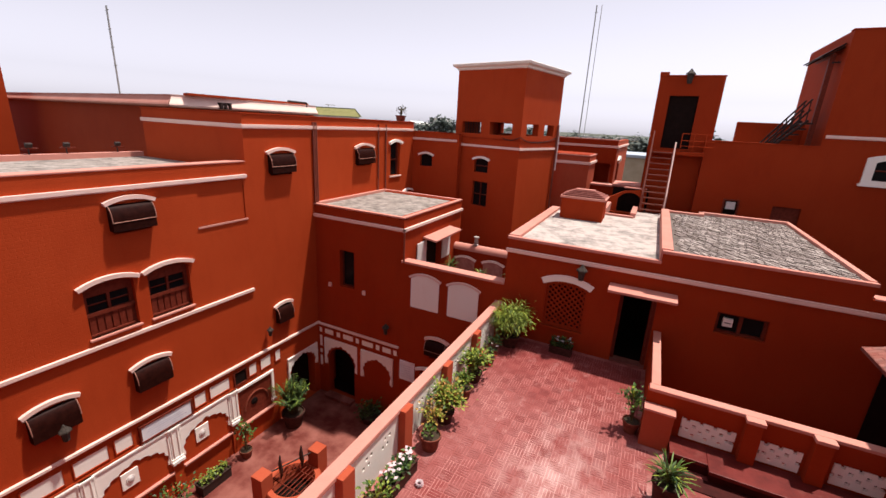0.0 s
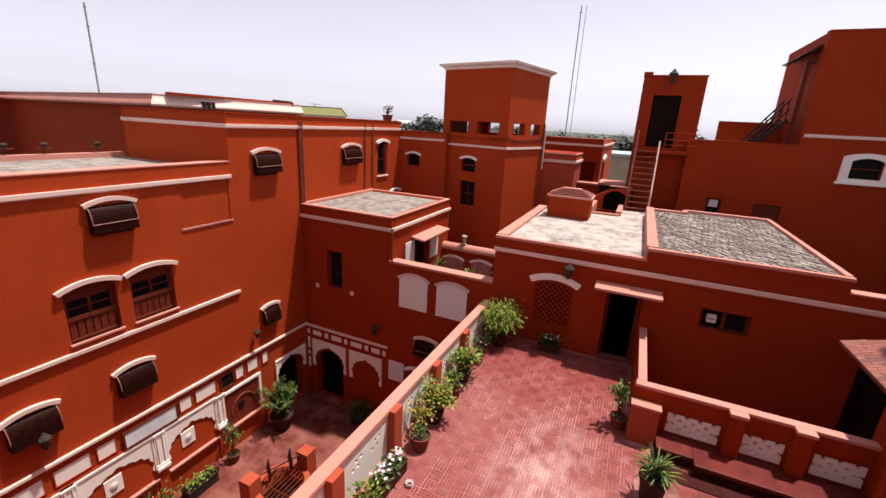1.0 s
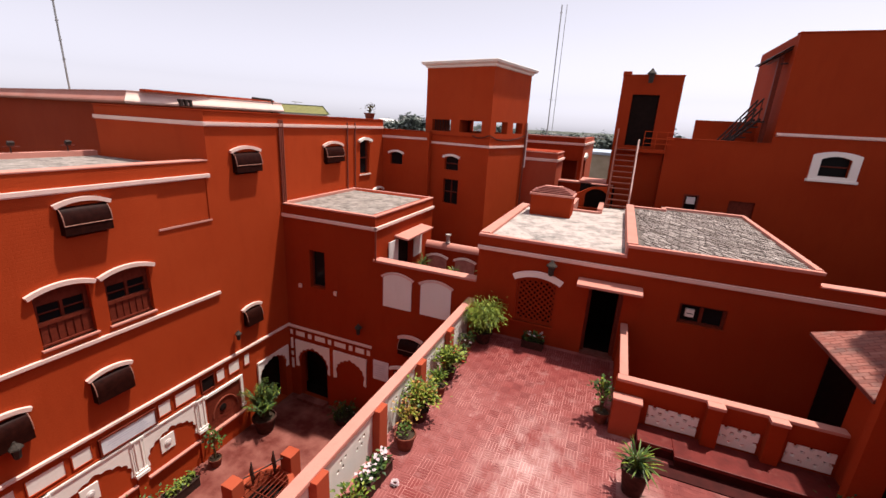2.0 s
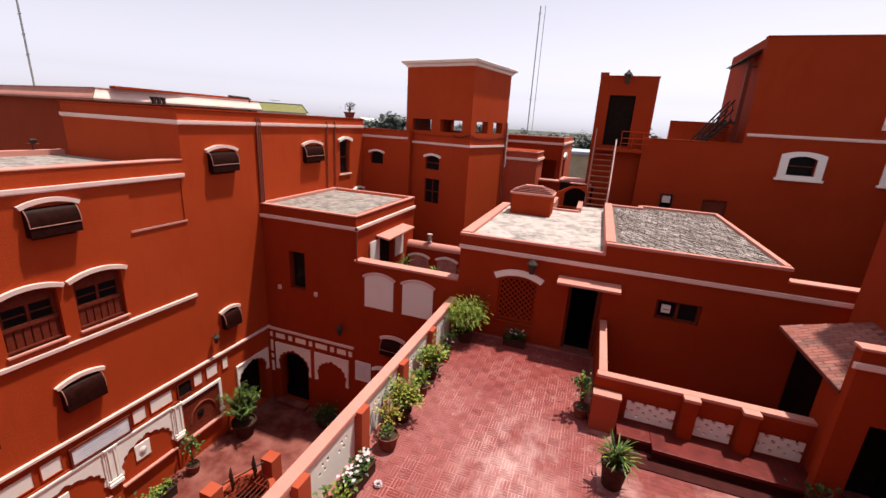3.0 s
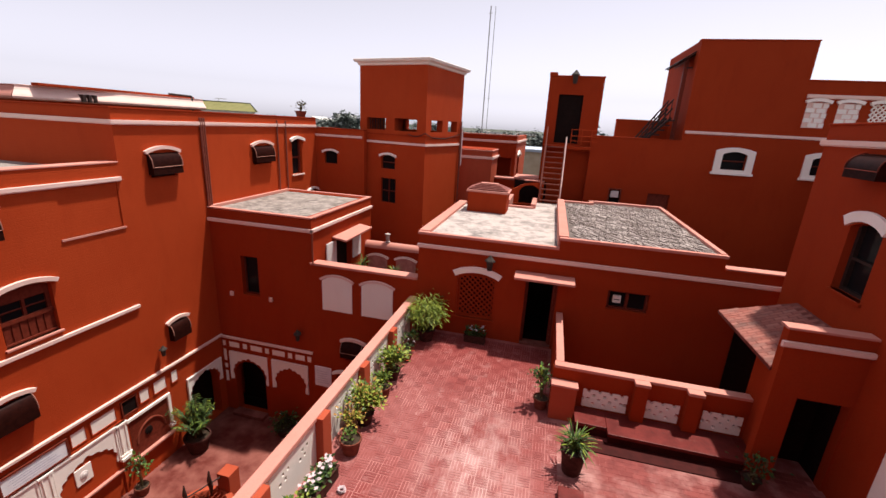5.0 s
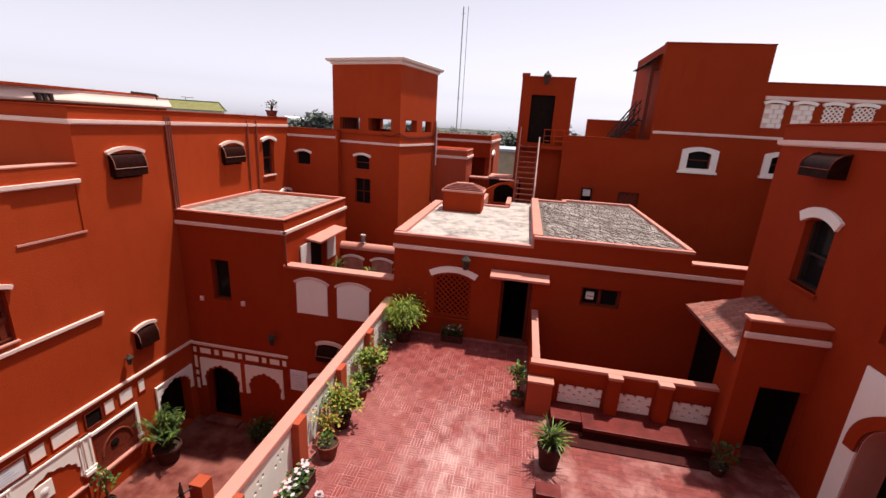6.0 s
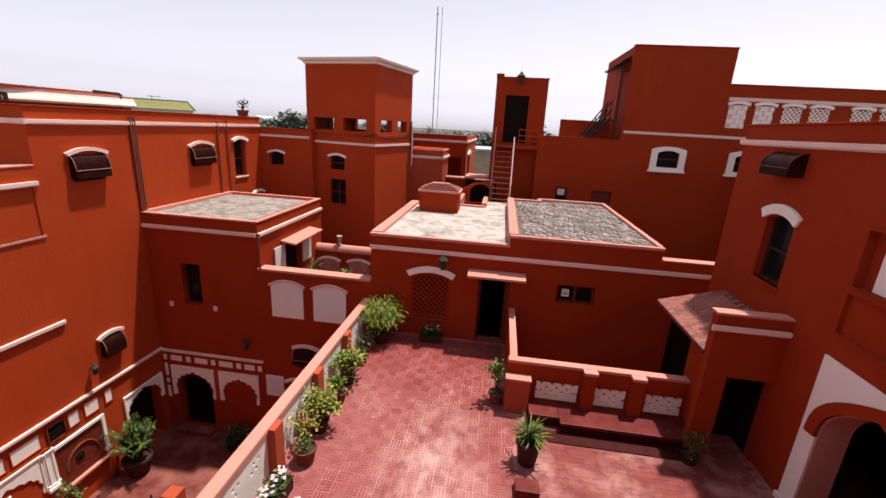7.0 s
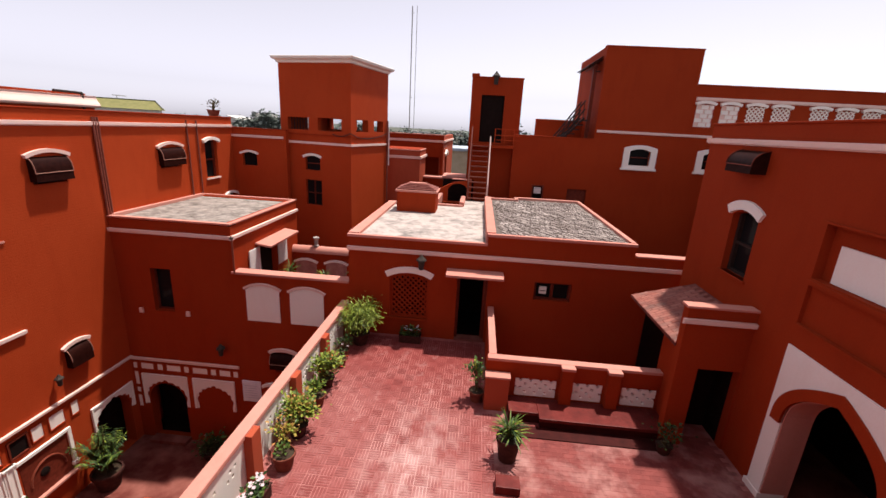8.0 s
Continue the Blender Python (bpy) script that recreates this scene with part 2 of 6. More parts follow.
def rod(bm, a, b, r0, r1=None, seg=8):
    a, b = Vector(a), Vector(b)
    r1 = r0 if r1 is None else r1
    q = (b - a).to_track_quat("Z", "Y").to_matrix()
    rings = []
    for p, r in ((a, r0), (b, r1)):
        rings.append([bm.verts.new(p + q @ Vector((r * math.cos(i * math.tau / seg), r * math.sin(i * math.tau / seg), 0))) for i in range(seg)])
    for i in range(seg):
        j = (i + 1) % seg
        bm.faces.new((rings[0][i], rings[0][j], rings[1][j], rings[1][i]))
    bm.faces.new(rings[0][::-1])
    bm.faces.new(rings[1])


def rods(rows, r, seg=8):
    bm = bmesh.new()
    for a, b in rows:
        rod(bm, a, b, r, None, seg)
    return bm


def lathe(bm, profile, seg=16, at=(0, 0, 0), cap=True):
    rings = []
    for r, z in profile:
        rings.append([bm.verts.new((at[0] + r * math.cos(i * math.tau / seg), at[1] + r * math.sin(i * math.tau / seg), at[2] + z)) for i in range(seg)])
    for a, b in zip(rings, rings[1:]):
        for i in range(seg):
            j = (i + 1) % seg
            bm.faces.new((a[i], a[j], b[j], b[i]))
    if cap:
        bm.faces.new(rings[0][::-1])
        bm.faces.new(rings[-1])


def rect(u0, u1, z0, z1):
    return [(u0, z0), (u1, z0), (u1, z1), (u0, z1)]


def arch(u0, u1, z0, zs, rise, n=12):
    """An opening with a segmental head: springing at zs, rising by rise."""
    h = (u1 - u0) / 2
    r = (h * h + rise * rise) / (2 * rise)
    a = math.asin(min(1.0, h / r))
    c = (u0 + u1) / 2
    top = [(c + r * math.sin(a - 2 * a * i / n), zs + rise - r + r * math.cos(a - 2 * a * i / n)) for i in range(n + 1)]
    return [(u0, z0), (u1, z0)] + top


def arch_band(u0, u1, zs, rise, w, n=12):
    """A segmental strip of the width w that lies over such a head."""
    inner = arch(u0, u1, zs, zs, rise, n)[2:]
    h = (u1 - u0) / 2
    r = (h * h + rise * rise) / (2 * rise)
    c, zc = (u0 + u1) / 2, zs + rise - r
    outer = [(c + (x - c) * (r + w) / r, zc + (z - zc) * (r + w) / r) for x, z in inner]
    return inner + outer[::-1]


def plate(bm, outline, holes, axis, pos, thick):
    """A slab with holes through it. axis 'y': it shows to -y at y = pos and runs back to +y; '+x' and '-x': it shows to that side at x = pos; 'z': it lies with its top at pos."""
    cu = bpy.data.curves.new("outline", "CURVE")
    cu.dimensions = "2D"
    cu.fill_mode = "BOTH"
    cu.extrude = thick / 2
    for pts in [outline, *holes]:
        s = cu.splines.new("POLY")
        s.points.add(len(pts) - 1)
        for p, (u, v) in zip(s.points, pts):
            p.co = (u, v, 0, 1)
        s.use_cyclic_u = True
        s.use_smooth = False
    ob = bpy.data.objects.new("outline", cu)
    me = bpy.data.meshes.new_from_object(ob)
    h = thick / 2
    if axis == "y":
        m = Matrix(((1, 0, 0, 0), (0, 0, -1, pos + h), (0, 1, 0, 0), (0, 0, 0, 1)))
    elif axis == "+x":
        m = Matrix(((0, 0, 1, pos - h), (1, 0, 0, 0), (0, 1, 0, 0), (0, 0, 0, 1)))
    elif axis == "-x":
        m = Matrix(((0, 0, 1, pos + h), (1, 0, 0, 0), (0, 1, 0, 0), (0, 0, 0, 1)))
    else:
        m = Matrix(((1, 0, 0, 0), (0, 1, 0, 0), (0, 0, 1, pos - h), (0, 0, 0, 1)))
    me.transform(m)
    bm.from_mesh(me)
    bmesh.ops.remove_doubles(bm, verts=bm.verts, dist=1e-5)
    bpy.data.meshes.remove(me)
    bpy.data.objects.remove(ob)
    bpy.data.curves.remove(cu)
    return bm


def slab(outline, holes, axis, pos, thick):
    return plate(bmesh.new(), outline, holes, axis, pos, thick)


# ---- the large structure ----
COURT = -4.85
WX, EY, RX = -11.1, 11.71, 5.65  # west wall, end wall, east wall

solid("ground", slab([(-900, -900), (900, -900), (900, 2500), (-900, 2500)], [], "z", COURT - 0.12, 0.5), M_GROUND, "flat dusty ground of the town, far below the roofs", "ground")
solid("courtyard_floor", boxes((WX, -3.78, -2, EY, COURT - 0.1, COURT)), M_CFLOOR, "red paved floor of the sunken courtyard", "floor")
solid("terrace_floor", slab([(-3.78, -0.5), (RX, -0.5), (RX, 8.88), (0.84, 8.88), (0.84, EY), (-3.78, EY)], [], "z", -0.02, 0.28), M_JOINT, "red cement bed of the roof terrace", "floor")
solid("light_well_floor", boxes((0.6, RX, 8.6, EY, -3.3, -3.2)), M_CFLOOR, "red floor at the foot of the light well", "floor")
solid("light_well_wall", boxes((0.84, RX, 8.6, 8.88, -3.2, -0.3), (0.56, 0.84, 8.6, EY, -3.2, -0.3)), M_REDS, "red wall of the light well", "wall")
solid("terrace_retaining_wall", boxes((-3.78, -3.5, -0.5, EY, COURT, -0.3)), M_RED, "red painted wall under the terrace edge", "wall")


def wallspace(axis, pos):
    """The matrix that lays (along the wall, out of the wall, up) into the world."""
    if axis == "+x":
        return Matrix(((0, 1, 0, pos), (1, 0, 0, 0), (0, 0, 1, 0), (0, 0, 0, 1)))
    if axis == "-x":
        return Matrix(((0, -1, 0, pos), (1, 0, 0, 0), (0, 0, 1, 0), (0, 0, 0, 1)))
    return Matrix(((1, 0, 0, 0), (0, -1, 0, pos), (0, 0, 1, 0), (0, 0, 0, 1)))


def lplate(outline, holes, d0, d1, m, bm=None):
    """A plate on a wall: from d0 to d1 out of it."""
    b = slab(outline, holes, "y", -d1, d1 - d0)
    b.transform(m @ Matrix.Diagonal((1, -1, 1, 1)))
    return b


def lboxes(m, *rows, bevel=0.0):
    b = boxes(*rows, bevel=bevel)
    b.transform(m)
    return b


def hood_line(z0, z1, depth, n=8):
    """Depth and height along a hood: a quarter bow from the wall, then an upright flap."""
    zm = z0 + (z1 - z0) * 0.36
    return [(depth * math.sin(i / n * math.pi / 2) ** 1.15, zm + (z1 - zm) * math.cos(i / n * math.pi / 2) ** 0.9) for i in range(n + 1)], zm


def hooded_window(parent, m, u0, u1, z0, z1, depth=0.31, trim=True, front=True):
    """A small window behind a bowed hood, with a pale arched strip over it."""
    w = part("window", lboxes(m, (u0 + 0.08, u1 - 0.08, -0.14, -0.10, z0 - 0.12, z1 - 0.06)), M_GLASS, parent, "dark glass behind a bowed metal hood")
    line, zm = hood_line(z0, z1, depth)
    v0, v1, t = u0 + 0.01, u1 - 0.03, 0.014
    b = bmesh.new()
    full = line + [(depth + 0.004, z0)]
    back = [(max(0.0, d - t), z - t * 0.6) for d, z in full[:-1]] + [(depth - t, z0)]
    for ua, ub in zip([v0 + (v1 - v0) * i / 6 for i in range(6)], [v0 + (v1 - v0) * (i + 1) / 6 for i in range(6)]):
        for pts in (full, back):
            a = [b.verts.new((ua, d, z)) for d, z in pts]
            c = [b.verts.new((ub, d, z)) for d, z in pts]
            for i in range(len(pts) - 1):
                b.faces.new((a[i], c[i], c[i + 1], a[i + 1]))
    for u in (v0, v1):
        side = [b.verts.new((u, d, z)) for d, z in full] + [b.verts.new((u, 0.0, z0))]
        b.faces.new(side)
    bmesh.ops.remove_doubles(b, verts=b.verts, dist=1e-4)
    b.transform(m)
    part("hood", b, M_HOOD, w, "bowed dark brown sheet metal hood", True)
    for u in (v0, v1):
        e = bmesh.new()
        for p, q in zip(line, line[1:]):
            rod(e, (u, p[0] + 0.006, p[1] + 0.006), (u, q[0] + 0.006, q[1] + 0.006), 0.012, None, 6)
        e.transform(m)
        part("hood_edge", e, M_EDGE if trim else M_WOOD, w, "thin painted hood edging")
    if front:
        e = rods([((v0, depth + 0.006, zm), (v1, depth + 0.006, zm))], 0.010, 6)
        e.transform(m)
        part("hood_rail", e, M_EDGE if trim else M_WOOD, w)
    if trim:
        c = (u1 - u0)
        part("arch_trim", lplate(arch_band(u0 - 0.04, u1 + 0.04, z1 - 0.02, 0.10 * c + 0.02, 0.095), [], 0.0, 0.09, m), M_TRIM, w, "pale pink arched drip moulding")
    return w


def strip(parent, m, u0, u1, z, h=0.085, out=0.07, mat=None, name="band"):
    b = lboxes(m, (u0, u1, -0.01, out * 0.55, z - h * 0.75, z - h / 2), (u0, u1, -0.01, out, z - h / 2, z + h / 2), bevel=0.008)
    return part(name, b, mat or M_TRIM, parent, "pale painted string course")


# ---- west range: the long wall beside the courtyard ----
MW = wallspace("+x", WX)
west = thing("house", "long red painted brick house with hooded windows and arcaded foot", "house", (WX, 5, COURT))
HOODS = [(5.05, 6.05, 3.42, 3.99), (4.99, 5.90, -0.84, -0.27), (2.87, 3.79, -0.84, -0.27), (9.61, 10.32, -0.84, -0.31), (9.70, 10.76, 4.40, 4.97), (14.14, 15.34, 4.44, 5.02), (0.6, 1.5, -0.84, -0.27)]
WINS = [(4.31, 5.37, 0.93, 2.12), (5.69, 6.77, 0.92, 2.12)]
holes = [rect(a + 0.08, b - 0.08, c - 0.12, d - 0.06) for a, b, c, d in HOODS]
holes += [arch(a, b, c, d, 0.12) for a, b, c, d in WINS]
holes += [arch(16.75, 17.55, 3.70, 5.15, 0.10), arch(17.9, 18.75, 1.7, 2.75, 0.12)]
holes += [arch(10.13, 11.41, COURT + 0.02, -3.30, 0.60)]
wall_outline = [(-2, COURT), (18.8, COURT), (18.8, 6.15), (8.85, 6.15), (8.85, 4.77), (-2, 4.77)]
# the shallow sunk panel of the upper wall lies as its own recess
RECESS = rect(7.26, 8.74, 3.07, 4.31)
part("wall", slab(wall_outline, holes + [RECESS], "+x", WX, 0.35), M_RED, west)
part("sunk_panel", boxes((WX - 0.3, WX - 0.03, 7.26, 8.74, 3.07, 4.31)), M_RED, west)
part("panel_sill", lboxes(MW, (7.18, 8.80, -0.06, 0.03, 3.02, 3.07)), M_COPE, west)
part("front_wall", slab([(-16.0, 4.4), (WX - 0.35, 4.4), (WX - 0.35, 6.15), (-16.0, 6.15)], [], "y", 8.85, 0.3), M_RED, west)
part("back_wall", boxes((-16.0, -15.7, 9.15, 18.8, 4.4, 6.1)), M_RED, west)
part("low_back_wall", boxes((-16.3, -16.0, -2, 18.8, COURT, 4.4)), M_RED, west)
# Inner faces blacked out: shade behind the openings is in the colour.
part("inner_wall", boxes((WX - 2.6, WX - 2.5, -2, 18.5, COURT, 4.4)), M_DARK, west)
part("inner_floor", boxes((WX - 2.5, WX - 0.35, 9.9, 11.6, COURT - 0.1, COURT - 0.01)), M_DARK, west)
part("near_wall", boxes((-16.0, WX - 0.35, -2, -1.7, COURT, 4.6)), M_RED, west)
part("far_wall", boxes((-16.0, WX - 0.35, 18.5, 18.8, COURT, 6.1)), M_RED, west)
part("upper_roof", boxes((-15.7, WX - 0.35, 9.15, 18.5, 5.75, 5.9)), M_GREY, west)
part("lower_roof", boxes((-16.2, WX - 0.35, -2, 8.85, 4.42, 4.54)), M_GREY, west, "stained grey screed roof")
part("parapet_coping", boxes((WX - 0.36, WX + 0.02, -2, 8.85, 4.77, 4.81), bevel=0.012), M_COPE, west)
part("parapet_coping", boxes((WX - 0.36, WX + 0.03, 8.80, 18.82, 6.15, 6.19), (-16.0, WX - 0.36, 8.80, 9.16, 6.15, 6.19), bevel=0.012), M_REDS, west)
part("back_parapet", boxes((-16.45, -16.2, -2, 8.85, 4.2, 4.70)), M_COPE, west)
strip(west, MW, -2, 8.84, 4.365, 0.10)
strip(west, MW, 8.80, 18.75, 5.815, 0.10)
MF = wallspace("y", 8.85)
strip(west, MF, -16.0, WX + 0.07, 5.815, 0.10)
strip(west, MW, -2, 8.80, 0.695, 0.09)
strip(west, MW, -2, EY, -1.70, 0.075, 0.08, M_TRIM)
for a, b, c, d in HOODS:
    hooded_window(west, MW, a, b, c - 0.04, d, 0.19, True, c > 3)


def casement(parent, m, u0, u1, z0, zs, rise, panelled=True):
    """A two-leaf wooden window in a deep reveal: glazing above, boarded shutters below."""
    w = part("window", lplate(arch(u0, u1, z0, zs, rise), [rect(u0 + 0.09, (u0 + u1) / 2 - 0.03, z0 + 0.58, z0 + 0.98), rect((u0 + u1) / 2 + 0.03, u1 - 0.09, z0 + 0.58, z0 + 0.98)], -0.2, -0.12, m), M_WOOD, parent, "dark wooden casement in a deep reveal")
    part("pane", lboxes(m, (u0 + 0.08, u1 - 0.08, -0.19, -0.17, z0 + 0.56, z0 + 1.0)), M_GLASS, w)
    rows = []
    c = (u0 + u1) / 2
    for a, b in ((u0 + 0.09, c - 0.03), (c + 0.03, u1 - 0.09)):
        zz = (z0 + 0.58 + z0 + 0.98) / 2
        rows.append((a, b, -0.165, -0.13, zz - 0.012, zz + 0.012))
    part("glazing_bar", lboxes(m, *rows), M_WOOD, w)
    n = 6
    for i in range(n):
        a = u0 + 0.06 + (u1 - u0 - 0.12) * i / n
        b = u0 + 0.06 + (u1 - u0 - 0.12) * (i + 1) / n - 0.035
        part("board", lboxes(m, (a, b, -0.12, -0.095, z0 + 0.06, z0 + 0.50)), M_WOOD, w)
    for za, zb in ((0.50, 0.60), (0.0, 0.06)):
        part("rail", lboxes(m, (u0, u1, -0.12, -0.07, z0 + za, z0 + zb), bevel=0.006), M_WOOD, w)
    part("sill", lboxes(m, (u0 - 0.04, u1 + 0.04, -0.1, 0.07, z0 - 0.05, z0), bevel=0.008), M_COPE, w)
    part("arch_trim", lplate(arch_band(u0 - 0.1, u1 + 0.1, zs + 0.02, rise + 0.02, 0.10), [], 0.0, 0.09, m), M_TRIM, w, "pale pink arched drip moulding")
    return w


for a, b, c, d in WINS:
    casement(west, MW, a, b, c, d, 0.12)
w = part("window", lboxes(MW, (16.75, 17.55, -0.22, -0.18, 3.7, 5.2)), M_GLASS, west, "tall narrow dark window")
part("frame", lboxes(MW, (16.75, 16.83, -0.18, -0.12, 3.7, 5.2), (17.47, 17.55, -0.18, -0.12, 3.7, 5.2), (16.75, 17.55, -0.18, -0.12, 4.4, 4.46)), M_WOOD, w)
part("arch_trim", lplate(arch_band(16.65, 17.65, 5.13, 0.12, 0.12), [], 0, 0.1, MW), M_WHITE, w)
part("sill", lboxes(MW, (16.68, 17.62, -0.05, 0.06, 3.64, 3.70)), M_TRIM, w)
w = part("window", lboxes(MW, (17.9, 18.75, -0.22, -0.18, 1.7, 2.9)), M_GLASS, west, "dark window low on the wall")
part("arch_trim", lplate(arch_band(17.85, 18.78, 2.75, 0.13, 0.10), [], 0, 0.1, MW), M_WHITE, w)
for u in (11.72, 11.80, 11.88, 15.72, 16.30):
    b = rods([((u, 0.05, 3.12), (u, 0.05, 6.0))], 0.033, 10)
    b.transform(MW)
    part("pipe", b, M_PIPE, west, "brown-red drain pipe", True)

# ---- end range: the wall that closes terrace and courtyard, one plane ----
ME = wallspace("y", EY)
end = thing("house", "low red house with a dark doorway and pierced arched screen", "house", (1, EY, -0.02))
holes = [rect(-0.30, 0.60, -0.02, 2.05), arch(-2.31, -1.15, 0.58, 1.84, 0.14), rect(1.95, 3.02, 1.50, 2.06)]
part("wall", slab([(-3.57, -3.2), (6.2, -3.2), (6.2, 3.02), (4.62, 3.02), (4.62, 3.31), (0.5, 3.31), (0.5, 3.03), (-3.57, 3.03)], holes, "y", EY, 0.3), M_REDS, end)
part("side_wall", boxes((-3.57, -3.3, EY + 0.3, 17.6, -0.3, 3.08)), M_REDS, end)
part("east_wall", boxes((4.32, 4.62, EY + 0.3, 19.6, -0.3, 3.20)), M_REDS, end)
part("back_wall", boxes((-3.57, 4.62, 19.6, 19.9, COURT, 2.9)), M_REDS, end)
# Room faces painted near-black in place of indoor shade.
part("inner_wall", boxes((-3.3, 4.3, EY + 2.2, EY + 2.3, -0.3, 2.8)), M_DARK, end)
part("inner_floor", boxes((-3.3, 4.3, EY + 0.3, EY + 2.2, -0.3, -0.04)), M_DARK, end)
part("roof", slab([(-3.3, EY + 0.12), (0.5, EY + 0.12), (0.5, 19.6), (-0.55, 19.6), (-0.55, 17.75), (-1.6, 17.75), (-1.6, 17.4), (-3.3, 17.4)], [], "z", 3.04, 0.12), M_SCREED, end, "pale weathered screed roof with grey stains")
part("roof", boxes((0.7, 4.60, EY + 0.12, 19.0, 3.2, 3.32)), M_RJOINT, end, "grey brick-paved roof")
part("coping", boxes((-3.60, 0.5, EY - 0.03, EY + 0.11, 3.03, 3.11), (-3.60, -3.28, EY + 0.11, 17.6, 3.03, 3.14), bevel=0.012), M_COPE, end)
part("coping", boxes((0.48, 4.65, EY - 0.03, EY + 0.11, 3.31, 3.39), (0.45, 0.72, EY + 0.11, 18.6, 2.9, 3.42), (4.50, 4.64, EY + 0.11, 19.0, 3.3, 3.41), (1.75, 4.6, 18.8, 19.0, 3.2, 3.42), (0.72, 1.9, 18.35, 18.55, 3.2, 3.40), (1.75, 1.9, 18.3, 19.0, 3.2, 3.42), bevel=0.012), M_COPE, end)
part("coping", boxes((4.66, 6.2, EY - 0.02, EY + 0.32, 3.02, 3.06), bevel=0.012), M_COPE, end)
strip(end, ME, -3.60, 6.2, 2.70, 0.10, 0.08)

# ---- north wing over the courtyard, with its small roof garden ----
wing = thing("house", "flat-roofed red wing with an arcaded ground floor", "house", (-7.5, EY, COURT))
NICHES = [(-6.85, -5.78), (-5.44, -4.37)]
holes = [rect(-9.96, -9.29, 0.08, 1.52)]
holes += [arch(-10.62, -9.32, COURT + 0.02, -3.25, 0.62)]
holes += [rect(-6.05, -5.45, -1.75, -1.08), rect(-6.4, -5.7, -3.4, -2.4)]
part("wall", slab([(WX, COURT), (-3.57, COURT), (-3.57, 1.56), (-7.2, 1.56), (-7.2, 3.04), (WX, 3.04)], holes, "y", EY, 0.3), M_REDS, wing)
part("side_wall", slab(rect(EY + 0.3, 16.1, -0.3, 3.08), [rect(13.28, 14.55, 0.0, 2.05)], "+x", -7.2, 0.3), M_REDS, wing)
part("back_wall", boxes((WX, -7.2, 16.1, 16.4, COURT, 3.08)), M_REDS, wing)
# Near-black backing and floors put the wing's indoor shade into colour.
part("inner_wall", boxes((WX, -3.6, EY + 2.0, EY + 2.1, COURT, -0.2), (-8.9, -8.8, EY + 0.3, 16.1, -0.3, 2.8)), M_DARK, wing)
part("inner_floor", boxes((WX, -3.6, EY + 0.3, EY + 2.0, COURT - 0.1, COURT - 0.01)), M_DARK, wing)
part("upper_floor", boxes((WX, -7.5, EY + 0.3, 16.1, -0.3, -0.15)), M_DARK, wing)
part("low_side_wall", boxes((-3.57, -3.3, EY, 18.4, COURT, -0.3)), M_REDS, wing)
part("low_back_wall", boxes((-7.2, -3.57, 18.2, 18.4, COURT, -0.12)), M_REDS, wing)
part("roof", boxes((WX, -7.34, EY + 0.14, 16.26, 2.92, 3.05)), M_GREY, wing, "grey stained screed roof")
part("coping", boxes((WX, -7.18, EY - 0.03, EY + 0.13, 3.08, 3.13), (-7.33, -7.17, EY + 0.13, 16.4, 3.08, 3.13), (WX, -7.33, 16.24, 16.4, 3.08, 3.13), (WX, WX + 0.14, EY + 0.13, 16.24, 3.05, 3.16), bevel=0.012), M_COPE, wing)
strip(wing, ME, WX, -7.12, 2.70, 0.10, 0.08)
strip(wing, wallspace("+x", -7.2), EY - 0.08, 16.4, 2.70, 0.10, 0.08)
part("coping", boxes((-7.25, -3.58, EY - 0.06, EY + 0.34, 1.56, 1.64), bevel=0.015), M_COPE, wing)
part("garden_floor", boxes((-7.2, -3.57, EY + 0.3, 18.4, -0.12, 0.0)), M_CFLOOR, wing)
for a, b in NICHES:
    part("blind_arch", lplate(arch(a, b, 0.03, 1.08, 0.16), [], 0.0, 0.03, ME), M_WHITE, wing, "off-white blind arch panel")
    part("arch_trim", lplate(arch_band(a - 0.04, b + 0.04, 1.08, 0.17, 0.07), [], 0.0, 0.06, ME), M_TRIM, wing)

# ---- east range beside the terrace ----
def pointed(u0, u1, zs, rise, n=28):
    """The head of a four-centred pointed arch, from u1 over the apex to u0."""
    c, h = (u0 + u1) / 2, (u1 - u0) / 2
    pts = []
    for i in range(n + 1):
        a = math.pi * i / n
        q = 1 - math.cos(a) if a <= math.pi / 2 else 1 + math.cos(a)
        o = (1 - q) * (1 if a <= math.pi / 2 else -1)
        pts.append((c + h * o, zs + rise * q ** 0.37))
    return pts



MR = wallspace("-x", RX)
east = thing("house", "tall red house with a large white-faced arch to the terrace", "house", (RX, 6, -0.02))
REND = 11.1
holes = [arch(8.66, 9.52, 3.52, 4.76, 0.12), rect(8.9, 9.5, 5.70, 6.0), rect(3.4, 7.05, 4.16, 5.08), rect(3.4, 7.06, 3.36, 4.04), [(4.88, -0.02), (6.72, -0.02)] + pointed(4.88, 6.72, 1.6, 0.97)]
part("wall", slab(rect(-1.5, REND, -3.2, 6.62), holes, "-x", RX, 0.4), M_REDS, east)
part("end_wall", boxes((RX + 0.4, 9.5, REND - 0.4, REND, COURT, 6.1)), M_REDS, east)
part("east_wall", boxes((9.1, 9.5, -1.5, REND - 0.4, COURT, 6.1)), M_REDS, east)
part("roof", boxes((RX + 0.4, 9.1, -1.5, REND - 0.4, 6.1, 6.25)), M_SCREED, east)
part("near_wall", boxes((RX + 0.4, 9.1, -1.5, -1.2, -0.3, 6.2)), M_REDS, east)
